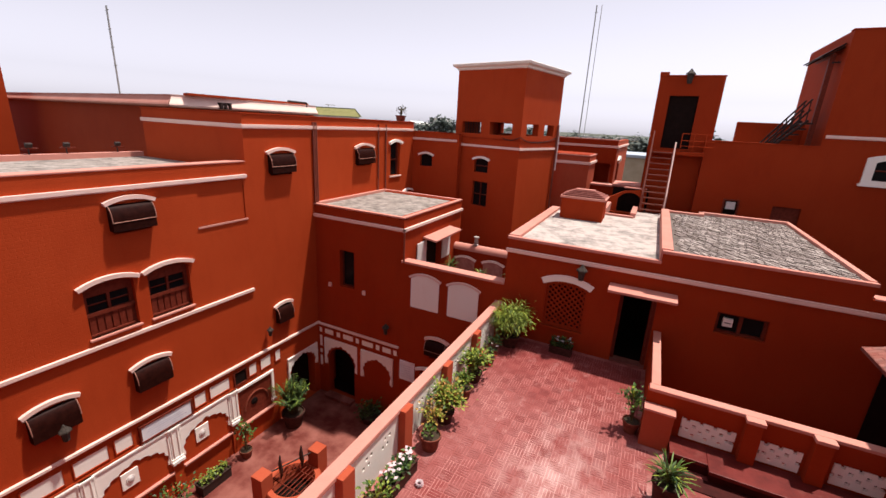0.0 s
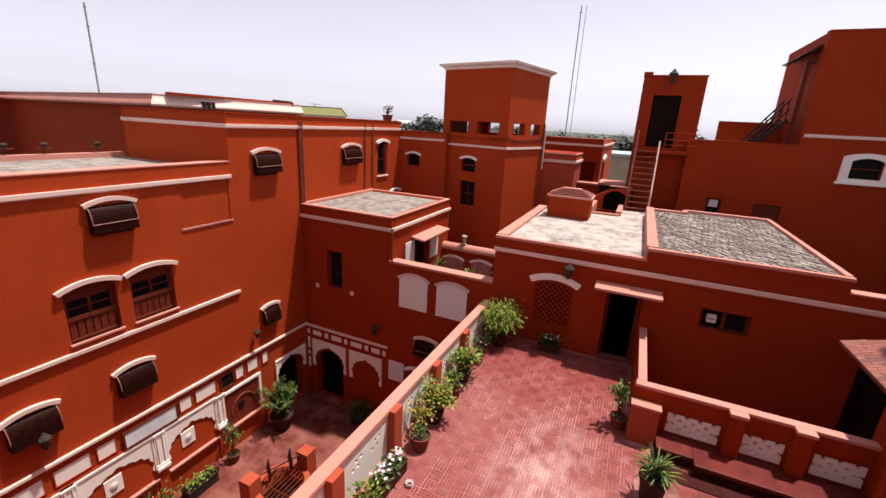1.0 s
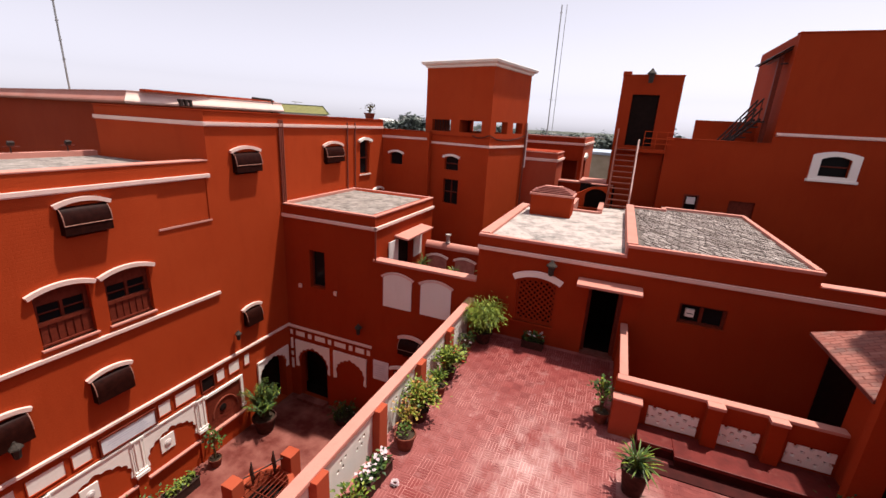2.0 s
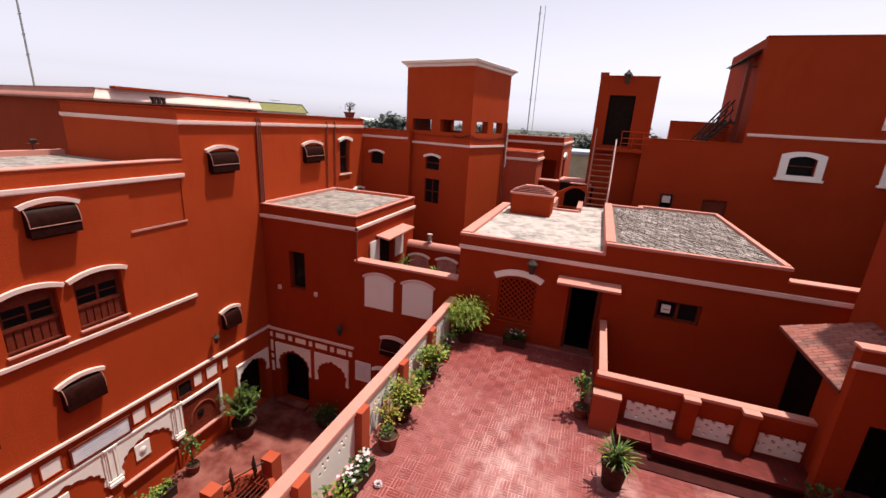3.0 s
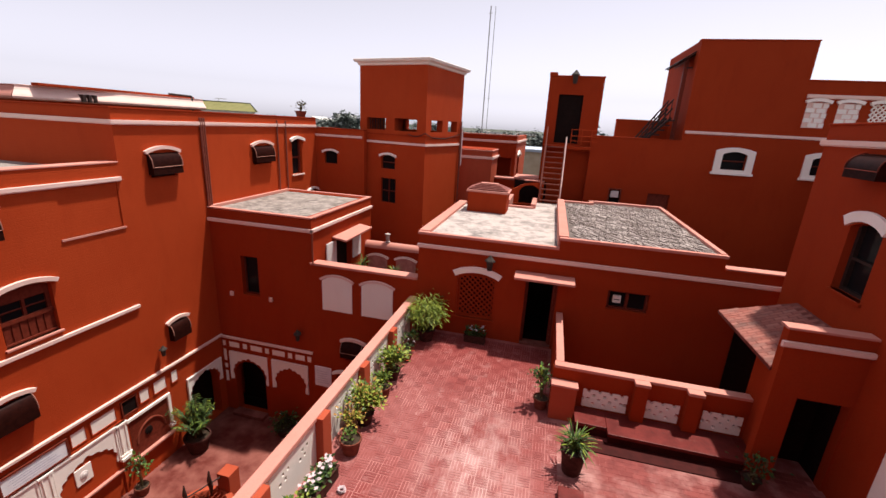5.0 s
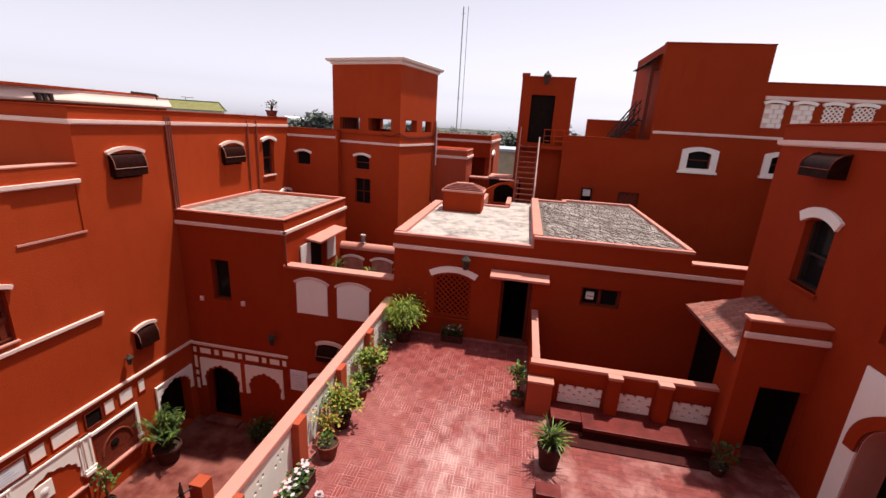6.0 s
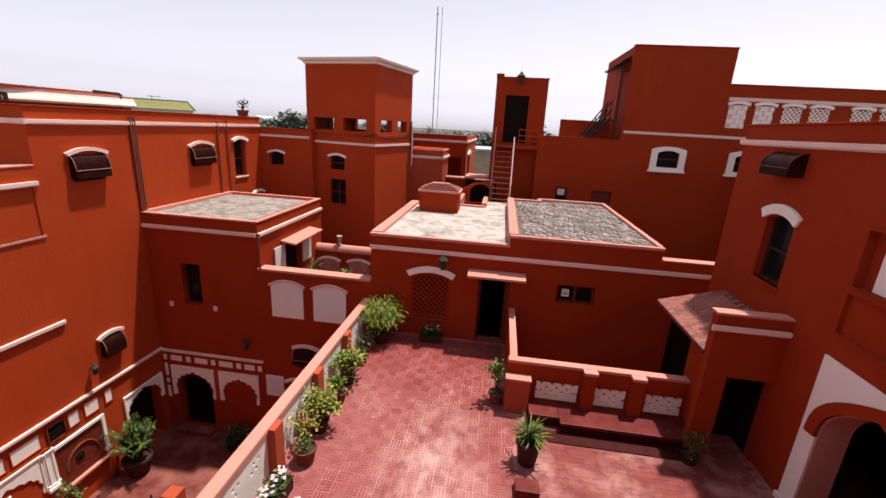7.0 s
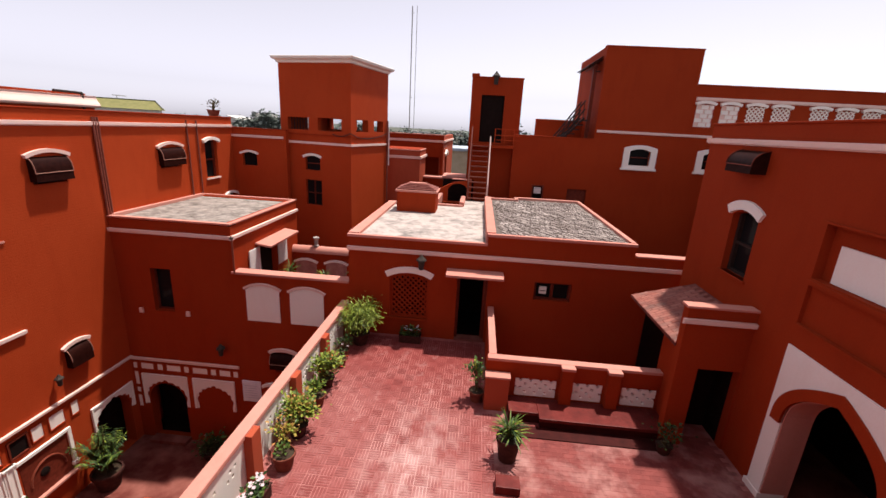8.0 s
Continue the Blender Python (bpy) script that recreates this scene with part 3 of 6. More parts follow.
# Passage backing: near-black colour does the work of deep shade.
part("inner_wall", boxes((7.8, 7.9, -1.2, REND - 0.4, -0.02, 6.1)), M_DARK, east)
part("passage_floor", boxes((RX, 9.1, -1.5, REND - 0.4, -0.3, -0.02)), M_CFLOOR, east)
part("coping", boxes((RX - 0.03, RX + 0.43, -1.5, REND + 0.02, 6.62, 6.66), bevel=0.012), M_REDS, east)
strip(east, MR, -1.5, REND + 0.05, 6.27, 0.10, 0.08)
part("sunk_panel", lboxes(MR, (3.4, 7.05, -0.35, -0.16, 4.16, 5.08)), M_REDS, east)
part("sunk_panel", lboxes(MR, (3.4, 7.06, -0.35, -0.07, 3.36, 4.04)), M_REDS, east)
part("white_panel", lboxes(MR, (3.5, 6.82, -0.16, -0.12, 4.17, 4.78)), M_WHITE, east, "off-white sunk wall panel")
part("ledge", lboxes(MR, (3.4, 7.08, -0.1, 0.03, 5.08, 5.12), (3.4, 7.1, -0.05, 0.02, 4.08, 4.13), (3.4, 7.06, -0.05, 0.02, 3.31, 3.35)), M_REDS, east)
part("arch_facing", lplate([(4.53, 0.0), (4.88, 0.0)] + pointed(4.88, 6.72, 1.6, 0.97)[::-1] + [(6.72, 0.0), (7.06, 0.0), (7.06, 2.96), (4.53, 2.96)], [], 0.0, 0.03, MR), M_WHITE, east, "off-white face round the arch")
part("archivolt", lplate(pointed(4.66, 6.94, 1.58, 1.20) + pointed(4.88, 6.72, 1.6, 0.97)[::-1], [], 0.0, 0.07, MR), M_REDS, east, "red painted arch ring")
# Off-white lining coloured duller so the arch's inner shade is painted in.
part("arch_lining", lplate([(6.718, 0.0)] + pointed(4.882, 6.718, 1.6, 0.968) + [(4.882, 0.0), (4.897, 0.0)] + pointed(4.897, 6.703, 1.6, 0.953)[::-1] + [(6.703, 0.0)], [], -0.48, -0.004, MR), M_COPE, east, "arch lining with its shade painted in as dull salmon")
part("arch_foot", lboxes(MR, (6.70, 7.12, -0.42, 0.06, -0.02, 0.10), bevel=0.01), M_WHITE, east)

# ---- far tower, turned a little ----
tower = thing("house", "square red tower house with slit openings under its flared cornice", "house", (-5.5, 18.4, COURT))
T = Matrix.Translation((-5.5, 18.4, 0)) @ Matrix.Rotation(radians(-13.5), 4, "Z")
MTF = T @ wallspace("y", 0.0)
MTS = T @ wallspace("+x", 0.0)


def tpart(name, b, mat, parent, label="", m=T):
    b.transform(m)
    return part(name, b, mat, parent, label)


fh = [rect(-3.22, -2.12, 5.82, 6.34), rect(-1.65, -0.46, 5.82, 6.36), arch(-2.36, -1.58, 4.06, 4.60, 0.1), rect(-2.38, -1.52, 2.46, 3.62)]
tpart("wall", slab(rect(-3.6, 0, COURT, 8.62), fh, "y", 0, 0.3), M_RED, tower)
tpart("side_wall", slab(rect(0.3, 3.3, COURT, 8.62), [rect(0.42, 1.55, 5.84, 6.36), rect(2.12, 3.1, 5.86, 6.36)], "+x", 0, 0.3), M_RED, tower)
tpart("back_wall", slab(rect(-3.6, 0, COURT, 8.62), [rect(-3.15, -2.2, 5.86, 6.36), rect(-1.75, -0.45, 5.86, 6.36)], "y", 3.3, 0.3), M_RED, tower)
tpart("west_wall", slab(rect(0.3, 3.3, COURT, 8.62), [rect(1.6, 2.6, 5.86, 6.36)], "-x", -3.6, 0.3), M_RED, tower)
tpart("roof", boxes((-3.6, 0, 0, 3.6, 8.62, 8.7)), M_REDS, tower)
tpart("loft_floor", boxes((-3.3, -0.3, 0.3, 3.3, 5.5, 5.6)), M_REDS, tower)
b = bmesh.new()
prev = None
for o, z in ((0.0, 8.58), (0.05, 8.60), (0.08, 8.68), (0.20, 8.74), (0.23, 8.83), (0.21, 8.85), (0.0, 8.85)):
    ring = [b.verts.new(p) for p in ((-3.6 - o, -o, z), (o, -o, z), (o, 3.6 + o, z), (-3.6 - o, 3.6 + o, z))]
    if prev:
        for i in range(4):
            b.faces.new((prev[i], prev[(i + 1) % 4], ring[(i + 1) % 4], ring[i]))
    prev = ring
b.faces.new(prev)
tpart("cornice", b, M_LIMEW, tower, "pale flared cornice")
tpart("band", boxes((-3.66, 0.06, -0.06, 0.0, 5.22, 5.32), (0.0, 0.06, 0.0, 3.6, 5.22, 5.32)), M_TRIM, tower)
tpart("ledge", boxes((-3.63, 0.03, -0.03, 0.0, 5.6, 5.66), (0.0, 0.03, 0.0, 3.6, 5.6, 5.66)), M_REDS, tower)
w = tpart("window", boxes((-2.36, -1.58, 0.14, 0.18, 4.0, 4.75)), M_GLASS, tower)
part("arch_trim", lplate(arch_band(-2.42, -1.52, 4.60, 0.11, 0.1), [], 0, 0.08, MTF), M_WHITE, w)
part("glazing_bar", lboxes(MTF, (-2.36, -1.58, -0.14, -0.10, 4.34, 4.38)), M_WOOD, w)
w = tpart("window", boxes((-2.38, -1.52, 0.14, 0.18, 2.46, 3.62)), M_GLASS, tower)
part("glazing_bar", lboxes(MTF, (-1.97, -1.93, -0.14, -0.08, 2.46, 3.62), (-2.38, -1.52, -0.14, -0.08, 3.0, 3.04)), M_WOOD, w)
for i in range(7):
    tpart("bar", rods([((-3.1 + i * 0.15, 0.12, 5.82), (-3.1 + i * 0.15, 0.12, 6.34))], 0.018, 6), M_IRON, tower)
tpart("pipe", rods([((0.07, 3.45, 1.0), (0.07, 3.45, 6.4))], 0.05, 8), M_PIPE, tower)
pts = [(-0.9 + 0.9 * i / 5, -0.035, 5.78 - 0.16 * math.sin(math.pi * (0.15 + 0.17 * i))) for i in range(6)]
pts += [(0.035, 3.5 * i / 7, 5.66 - 0.17 * math.sin(math.pi * i / 7) + 0.02 * i) for i in range(1, 8)]
tpart("cable", rods(list(zip(pts, pts[1:])), 0.018, 6), M_IRON, tower, "dark sagging cable")
link = thing("house", "red linking house between tower and long house", "house", (-10, 18.8, COURT))
part("wall", slab(rect(WX, -8.6, COURT, 5.72), [arch(-10.68, -10.0, 4.1, 4.60, 0.1)], "y", 18.8, 0.3), M_RED, link)
part("roof", boxes((WX, -8.6, 19.1, 23.0, 5.2, 5.3)), M_SCREED, link)
part("coping", boxes((WX, -8.6, 18.77, 19.12, 5.72, 5.77), bevel=0.01), M_REDS, link)
strip(link, wallspace("y", 18.8), WX, -8.7, 5.42, 0.09)
ML = wallspace("y", 18.8)
w = part("window", lboxes(ML, (-10.68, -10.0, -0.2, -0.16, 4.05, 4.72)), M_GLASS, link)
part("arch_trim", lplate(arch_band(-10.74, -9.94, 4.60, 0.11, 0.09), [], 0, 0.08, ML), M_WHITE, w)

# ---- stair head with its door, and the far house beside it ----
head = thing("stair_head", "narrow red roof stair head with a dark door", "stair head", (0.7, 21.5, 2.9))
SH = 21.5
part("wall", slab(rect(-0.52, 1.90, COURT, 8.60), [rect(-0.02, 1.08, 5.66, 7.84)], "y", SH, 0.3), M_REDS, head)
part("side_wall", boxes((-0.52, -0.2, SH + 0.3, SH + 2.6, COURT, 8.6), (1.6, 1.90, SH + 0.3, SH + 2.6, COURT, 8.6)), M_REDS, head)
part("back_wall", boxes((-0.2, 1.6, SH + 2.3, SH + 2.6, COURT, 8.6)), M_REDS, head)
part("roof", boxes((-0.2, 1.6, SH + 0.3, SH + 2.3, 8.3, 8.4)), M_REDS, head)
part("coping", boxes((-0.54, -0.18, SH - 0.03, SH + 0.5, 8.6, 8.78), (-0.18, 1.93, SH - 0.03, SH + 0.33, 8.6, 8.66), bevel=0.02), M_REDS, head)
part("door", boxes((-0.02, 1.08, SH + 0.12, SH + 0.17, 5.66, 7.84)), M_DARK, head, "dark closed wooden door")
part("landing", boxes((-0.45, 1.66, 20.75, SH, 5.42, 5.56)), M_REDS, head)

YB = 21.0
far = thing("house", "large stepped red house with white-framed windows", "house", (8, YB, COURT))
MB = wallspace("y", YB)
holes = [arch(7.1, 8.05, 4.98, 5.62, 0.12), arch(10.42, 11.37, 4.98, 5.62, 0.12), rect(2.78, 3.28, 3.10, 3.74), rect(4.45, 5.38, 1.6, 3.68)]
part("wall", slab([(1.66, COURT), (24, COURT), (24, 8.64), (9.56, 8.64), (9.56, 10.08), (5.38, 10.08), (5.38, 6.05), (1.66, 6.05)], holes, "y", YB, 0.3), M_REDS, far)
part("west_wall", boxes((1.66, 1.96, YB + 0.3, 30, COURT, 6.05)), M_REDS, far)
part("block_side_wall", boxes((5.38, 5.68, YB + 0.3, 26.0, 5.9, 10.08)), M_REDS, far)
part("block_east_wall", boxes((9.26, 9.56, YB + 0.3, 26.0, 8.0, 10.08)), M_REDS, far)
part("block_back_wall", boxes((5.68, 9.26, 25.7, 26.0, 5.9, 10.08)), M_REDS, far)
part("roof", boxes((1.66, 5.68, YB + 0.3, 30, 5.5, 5.65), (9.26, 24, YB + 0.3, 30, 7.9, 8.0)), M_SCREED, far)
part("block_roof", boxes((5.68, 9.26, YB + 0.3, 25.7, 9.7, 9.8)), M_SCREED, far)
part("back_parapet", boxes((2.95, 5.38, 23.8, 24.1, 5.6, 6.95)), M_REDS, far)
strip(far, MB, 5.45, 24, 6.46, 0.10, 0.08)
strip(far, MB, 9.60, 24, 8.08, 0.12, 0.08)
part("coping", boxes((1.64, 5.38, YB - 0.03, YB + 0.33, 6.05, 6.1), (5.36, 9.58, YB - 0.03, YB + 0.33, 10.08, 10.13), (9.58, 24, YB - 0.03, YB + 0.33, 8.64, 8.69), bevel=0.012), M_REDS, far)
for a in (7.1, 10.42):
    w = part("window", lboxes(MB, (a, a + 0.95, -0.22, -0.18, 4.98, 5.75)), M_GLASS, far, "dark window in a broad white surround")
    part("surround", lplate([(a - 0.28, 4.86), (a + 1.23, 4.86), (a + 1.23, 5.78)] + arch_band(a - 0.28, a + 1.23, 5.78, 0.14, 0.01)[1:12] + [(a - 0.28, 5.78)], [arch(a, a + 0.95, 4.98, 5.62, 0.12)], 0.0, 0.07, MB), M_WHITE, w)
    part("sill", lboxes(MB, (a - 0.34, a + 1.29, 0.0, 0.12, 4.76, 4.86), bevel=0.01), M_WHITE, w)
    part("glazing_bar", lboxes(MB, (a, a + 0.95, -0.18, -0.12, 5.32, 5.36)), M_WOOD, w)

# ---- parapets of the terrace ----
parapet = thing("parapet", "red terrace parapet with white pierced panels and posts", "parapet", (-3.65, 6, -0.02))
POSTS = (0.4, 2.2, 3.95, 5.75, 7.55, 9.32, 11.2)
pierce = []
for y0, y1 in zip(POSTS, POSTS[1:]):
    for f in (0.36, 0.74):
        c = y0 + 0.3 + (y1 - y0 - 0.3) * f
        for dy, dz in ((-0.11, 0.0), (0.03, 0.0), (-0.03, 0.14), (0.11, 0.14)):
            pierce.append(rect(c + dy - 0.03, c + dy + 0.03, 0.46 + dz, 0.53 + dz))
part("wall", slab(rect(0.3, EY, -0.02, 0.90), pierce, "+x", -3.60, 0.13), M_LIMEW, parapet, "white pierced panel wall")
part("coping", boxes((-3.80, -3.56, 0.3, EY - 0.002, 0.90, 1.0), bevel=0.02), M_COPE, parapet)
for y in POSTS:
    part("post", boxes((-3.60, -3.44, y, y + 0.30, -0.02, 0.97), bevel=0.012), M_POST, parapet)

bench = thing("parapet", "red terrace parapet with pierced white panels behind a low bench", "parapet", (2.6, 9.0, -0.02))
PY = 8.62
PANELS = ((1.30, 2.24), (2.60, 3.28), (3.72, 4.48))
part("wall", slab(rect(0.60, 4.548, -0.02, 0.80), [rect(a, b, 0.28, 0.72) for a, b in PANELS], "y", PY + 0.14, 0.16), M_REDS, bench)
part("beam", boxes((0.60, 4.548, PY + 0.115, PY + 0.30, 0.80, 1.12)), M_REDS, bench)
part("return_wall", boxes((0.66, 0.82, PY + 0.30, EY - 0.002, -0.02, 1.12)), M_REDS, bench)
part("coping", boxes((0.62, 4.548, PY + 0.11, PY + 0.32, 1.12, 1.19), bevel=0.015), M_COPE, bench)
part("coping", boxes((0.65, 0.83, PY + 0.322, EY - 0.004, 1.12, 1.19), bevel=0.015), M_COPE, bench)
part("end_pier", boxes((0.60, 1.14, PY - 0.15, PY + 0.08, -0.02, 0.82), bevel=0.015), M_POST, bench)

# unseen wall added behind the east house to block sky and sun
part("yard_wall", boxes((12.0, 12.3, 11.4, 20.9, COURT, 6.4)), M_REDS, far)

porch = thing("porch", "small red porch block with a dark doorway and pale band", "porch", (4.9, 8.2, -0.02))
PF = 7.95
MP = wallspace("y", PF)
part("wall", slab([(4.35, -0.02), (4.78, -0.02), (4.78, 1.82), (5.6, 1.82), (5.6, -0.02), (RX, -0.02), (RX, 3.12), (4.35, 3.12)], [], "y", PF, 0.2), M_REDS, porch)
part("side_wall", boxes((4.55, 4.70, PF + 0.2, 9.1, -0.02, 2.30)), M_REDS, porch)
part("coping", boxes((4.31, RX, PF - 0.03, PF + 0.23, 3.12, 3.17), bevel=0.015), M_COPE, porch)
strip(porch, MP, 4.28, RX, 2.86, 0.09, 0.07)
# Doorway shade painted as near-black sheets, one behind and one on the side.
part("door", boxes((4.71, RX, 8.70, 8.74, -0.02, 2.20)), M_DARK, porch, "near-black sheet standing in for the shade in the doorway")
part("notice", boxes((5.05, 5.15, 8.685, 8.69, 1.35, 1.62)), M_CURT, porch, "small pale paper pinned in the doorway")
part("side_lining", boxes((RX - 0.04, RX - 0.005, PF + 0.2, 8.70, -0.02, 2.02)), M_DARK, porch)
# brick-laid roof slab that falls from the east wall
SX0, SX1, SZ0, SZ1 = 4.32, RX - 0.003, 2.27, 2.83
def slab_z(x):
    return SZ0 + (SZ1 - SZ0) * (x - SX0) / (SX1 - SX0)
def slab_end(x):
    return 10.75 - 0.4 * (x - SX0) / (SX1 - SX0)
b = bmesh.new()
ring = [(SX0, 8.12), (4.347, 8.12), (4.345, PF + 0.203), (SX1, PF + 0.203), (SX1, slab_end(SX1)), (SX0, slab_end(SX0))]
top = [b.verts.new((x, y, slab_z(x))) for x, y in ring]
low = [b.verts.new((x, y, slab_z(x) - 0.07)) for x, y in ring]
b.faces.new(top)
b.faces.new(low[::-1])
for i in range(6):
    b.faces.new((low[i], low[(i + 1) % 6], top[(i + 1) % 6], top[i]))
part("roof_slab", b, M_CFLOOR, porch, "falling roof slab laid with flat bricks")
# Flat near-black sheet paints the shade that falls under the slab.
part("back_lining", boxes((5.2, RX + 0.9, EY - 0.03, EY - 0.004, -3.2, 1.70)), M_DARK, porch, "flat near-black sheet painting the shade under the slab")

# ---- the roof on which the camera stands, behind it ----
own = thing("house", "red house under the viewpoint", "house", (0, -3, COURT))
part("wall", boxes((WX, RX, -0.2, 0.1, COURT, 4.5)), M_REDS, own)
part("roof", boxes((WX, RX, -8, -0.2, 4.35, 4.5)), M_GREY, own)
part("back_wall", boxes((WX, RX, -8.3, -8, COURT, 4.5)), M_REDS, own)

# ---- courtyard arcade ----


def cusped(u0, u1, zs, za, n=9, r=0.05):
    """The scalloped head of an opening, from its left springing to its right one."""
    c, h = (u0 + u1) / 2, (u1 - u0) / 2
    pts = []
    steps = n * 6
    for i in range(steps + 1):
        s = i / steps
        a = math.pi * (1 - s)
        k = r * abs(math.sin(n * math.pi * s))
        tip = 0.10 * max(0.0, 1 - abs(s - 0.5) * 9)
        pts.append((c + (h + k) * math.cos(a), zs + (za - zs - r + k) * math.sin(a) ** 0.75 + tip * 0.6))
    return pts


def bay(parent, m, u0, u1, ztop, zs, za, zfoot, foot=0.10):
    """A white spandrel plate with a scalloped lower edge and stepped feet, and its raised frame."""
    head = cusped(u0 + foot, u1 - foot, zs, za)
    out = [(u0, zfoot), (u0 + foot, zfoot), *head, (u1 - foot, zfoot), (u1, zfoot), (u1, ztop), (u0, ztop)]
    p = part("spandrel", lplate(out, [], 0.0, 0.035, m), M_WHITE, parent, "white scalloped arch spandrel")
    part("frame", lboxes(m, (u0, u1, 0.035, 0.06, ztop - 0.05, ztop), (u0, u0 + 0.04, 0.035, 0.06, zfoot, ztop - 0.05), (u1 - 0.04, u1, 0.035, 0.06, zfoot, ztop - 0.05)), M_WHITE, p)
    return p


def panel(parent, m, u0, u1, z0, z1):
    p = part("panel", lboxes(m, (u0, u1, 0.0, 0.012, z0, z1)), M_WHITE, parent, "white sunk panel")
    t = 0.025
    part("frame", lboxes(m, (u0 - t, u1 + t, 0.0, 0.03, z0 - t, z0), (u0 - t, u1 + t, 0.0, 0.03, z1, z1 + t), (u0 - t, u0, 0.0, 0.03, z0, z1), (u1, u1 + t, 0.0, 0.03, z0, z1)), M_RED, p)
    return p


def pilaster(parent, m, u0, u1, z0, z1):
    b = lboxes(m, (u0, u1, 0.0, 0.07, z0 + 0.18, z1), (u0 + 0.05, u0 + 0.08, 0.07, 0.095, z0 + 0.2, z1), (u1 - 0.08, u1 - 0.05, 0.07, 0.095, z0 + 0.2, z1),
               (u0 - 0.02, u1 + 0.02, 0.0, 0.10, z0 + 0.1, z0 + 0.18), (u0 - 0.04, u1 + 0.04, 0.0, 0.13, z0, z0 + 0.1), (u0 - 0.02, u1 + 0.02, 0.0, 0.10, z1 - 0.06, z1), bevel=0.006)
    return part("pilaster", b, M_WHITE, parent, "white moulded pilaster")


for a, b in ((0.35, 1.0), (1.15, 1.5), (1.65, 2.35), (2.55, 3.28), (3.49, 4.20), (4.36, 4.76), (6.47, 6.82), (6.97, 7.63), (8.39, 8.68), (8.86, 9.28), (9.50, 9.72)):
    panel(west, MW, a - 0.04, b - 0.04, -2.33, -1.93)
p = part("sunk_window", lboxes(MW, (7.80, 8.22, -0.02, 0.01, -2.38, -1.94)), M_DARK, west, "small dark window")
part("frame", lboxes(MW, (7.76, 8.26, 0.0, 0.04, -1.94, -1.90), (7.76, 8.26, 0.0, 0.04, -2.42, -2.38), (7.76, 7.80, 0.0, 0.04, -2.38, -1.94), (8.22, 8.26, 0.0, 0.04, -2.38, -1.94)), M_WOOD, p)
part("cornice_rail", lboxes(MW, (-2, 7.78, 0.0, 0.03, -2.48, -2.44), bevel=0.005), M_RED, west)
for a, b in ((-0.4, 1.45), (1.75, 3.45), (3.75, 5.56), (5.87, 7.50)):
    bay(west, MW, a, b, -2.50, -3.52, -2.86, -3.62)
    q = part("medallion", lboxes(MW, ((a + b) / 2 - 0.36, (a + b) / 2 + 0.06, 0.0, 0.03, -3.52, -3.02), bevel=0.005), M_WHITE, west, "white square plaque with a round boss")
    d = bmesh.new()
    lathe(d, [(0.11, 0.0), (0.10, 0.02), (0.07, 0.02), (0.055, 0.035), (0.0, 0.04)], 14, cap=False)
    d.transform(MW @ Matrix.Translation(((a + b) / 2 - 0.15, 0.03, -3.27)) @ Matrix.Rotation(radians(-90), 4, "X"))
    part("boss", d, M_CURT, q, "", True)
    part("ledge", lboxes(MW, (a, b, 0.0, 0.10, -4.0, -3.94), bevel=0.01), M_COPE, west, "salmon painted ledge")
for a, b in ((1.46, 1.74), (3.46, 3.74), (5.57, 5.86), (7.51, 7.80)):
    pilaster(west, MW, a, b, -3.70, -2.50)
    part("pier", lboxes(MW, (a, b, 0.0, 0.05, COURT, -3.70)), M_RED, west)
# painted recess with a ring, framed white
q = part("painted_recess", lboxes(MW, (7.90, 9.18, 0.0, 0.012, -3.95, -2.66)), M_WOOD, west, "dark red painted niche with a ring ornament")
ring = bmesh.new()
for i in range(20):
    a0, a1 = math.pi * i / 20, math.pi * (i + 1) / 20
    rod(ring, (8.54 + 0.48 * math.cos(a0), 0.02, -3.55 + 0.55 * math.sin(a0)), (8.54 + 0.48 * math.cos(a1), 0.02, -3.55 + 0.55 * math.sin(a1)), 0.03, None, 6)
ring.transform(MW)
part("ring", ring, M_PIPE, q)
d = bmesh.new()
lathe(d, [(0.13, 0.0), (0.12, 0.03), (0.0, 0.05)], 14, cap=False)
d.transform(MW @ Matrix.Translation((8.45, 0.012, -3.35)) @ Matrix.Rotation(radians(-90), 4, "X"))
part("disc", d, M_DARK, q)
part("frame", lboxes(MW, (7.82, 9.30, 0.0, 0.06, -2.66, -2.57), (9.20, 9.30, 0.0, 0.06, -3.70, -2.66), (9.16, 9.34, 0.0, 0.09, -3.80, -3.70), bevel=0.006), M_WHITE, q)
part("ledge", lboxes(MW, (7.82, 9.3, 0.0, 0.12, -4.02, -3.95), bevel=0.01), M_COPE, q)
bay(west, MW, 10.0, 11.55, -2.55, -3.35, -2.70, -3.45, 0.12)
# Not a leaf: near-black sheet painted for the shade of the passage.
part("door_leaf", lboxes(MW, (9.95, 11.6, -0.50, -0.46, COURT, -2.5)), M_DARK, west, "near-black sheet standing in for shade in the open passage")

# notice board
board = thing("notice_board", "long white notice board in a dark wooden frame", "sign", (WX, 5.6, -2.4))
M_PAPER = plain("blue_white_paper", (0.70, 0.72, 0.76), (0.78, 0.80, 0.84), 0.7)
part("sheet", lboxes(MW, (4.93, 6.29, 0.03, 0.05, -2.40, -1.97)), M_PAPER, board)
part("frame", lboxes(MW, (4.88, 6.34, 0.0, 0.07, -1.97, -1.92), (4.88, 6.34, 0.0, 0.07, -2.45, -2.40), (4.88, 4.93, 0.0, 0.07, -2.40, -1.97), (6.29, 6.34, 0.0, 0.07, -2.40, -1.97), bevel=0.006), M_WOOD, board)
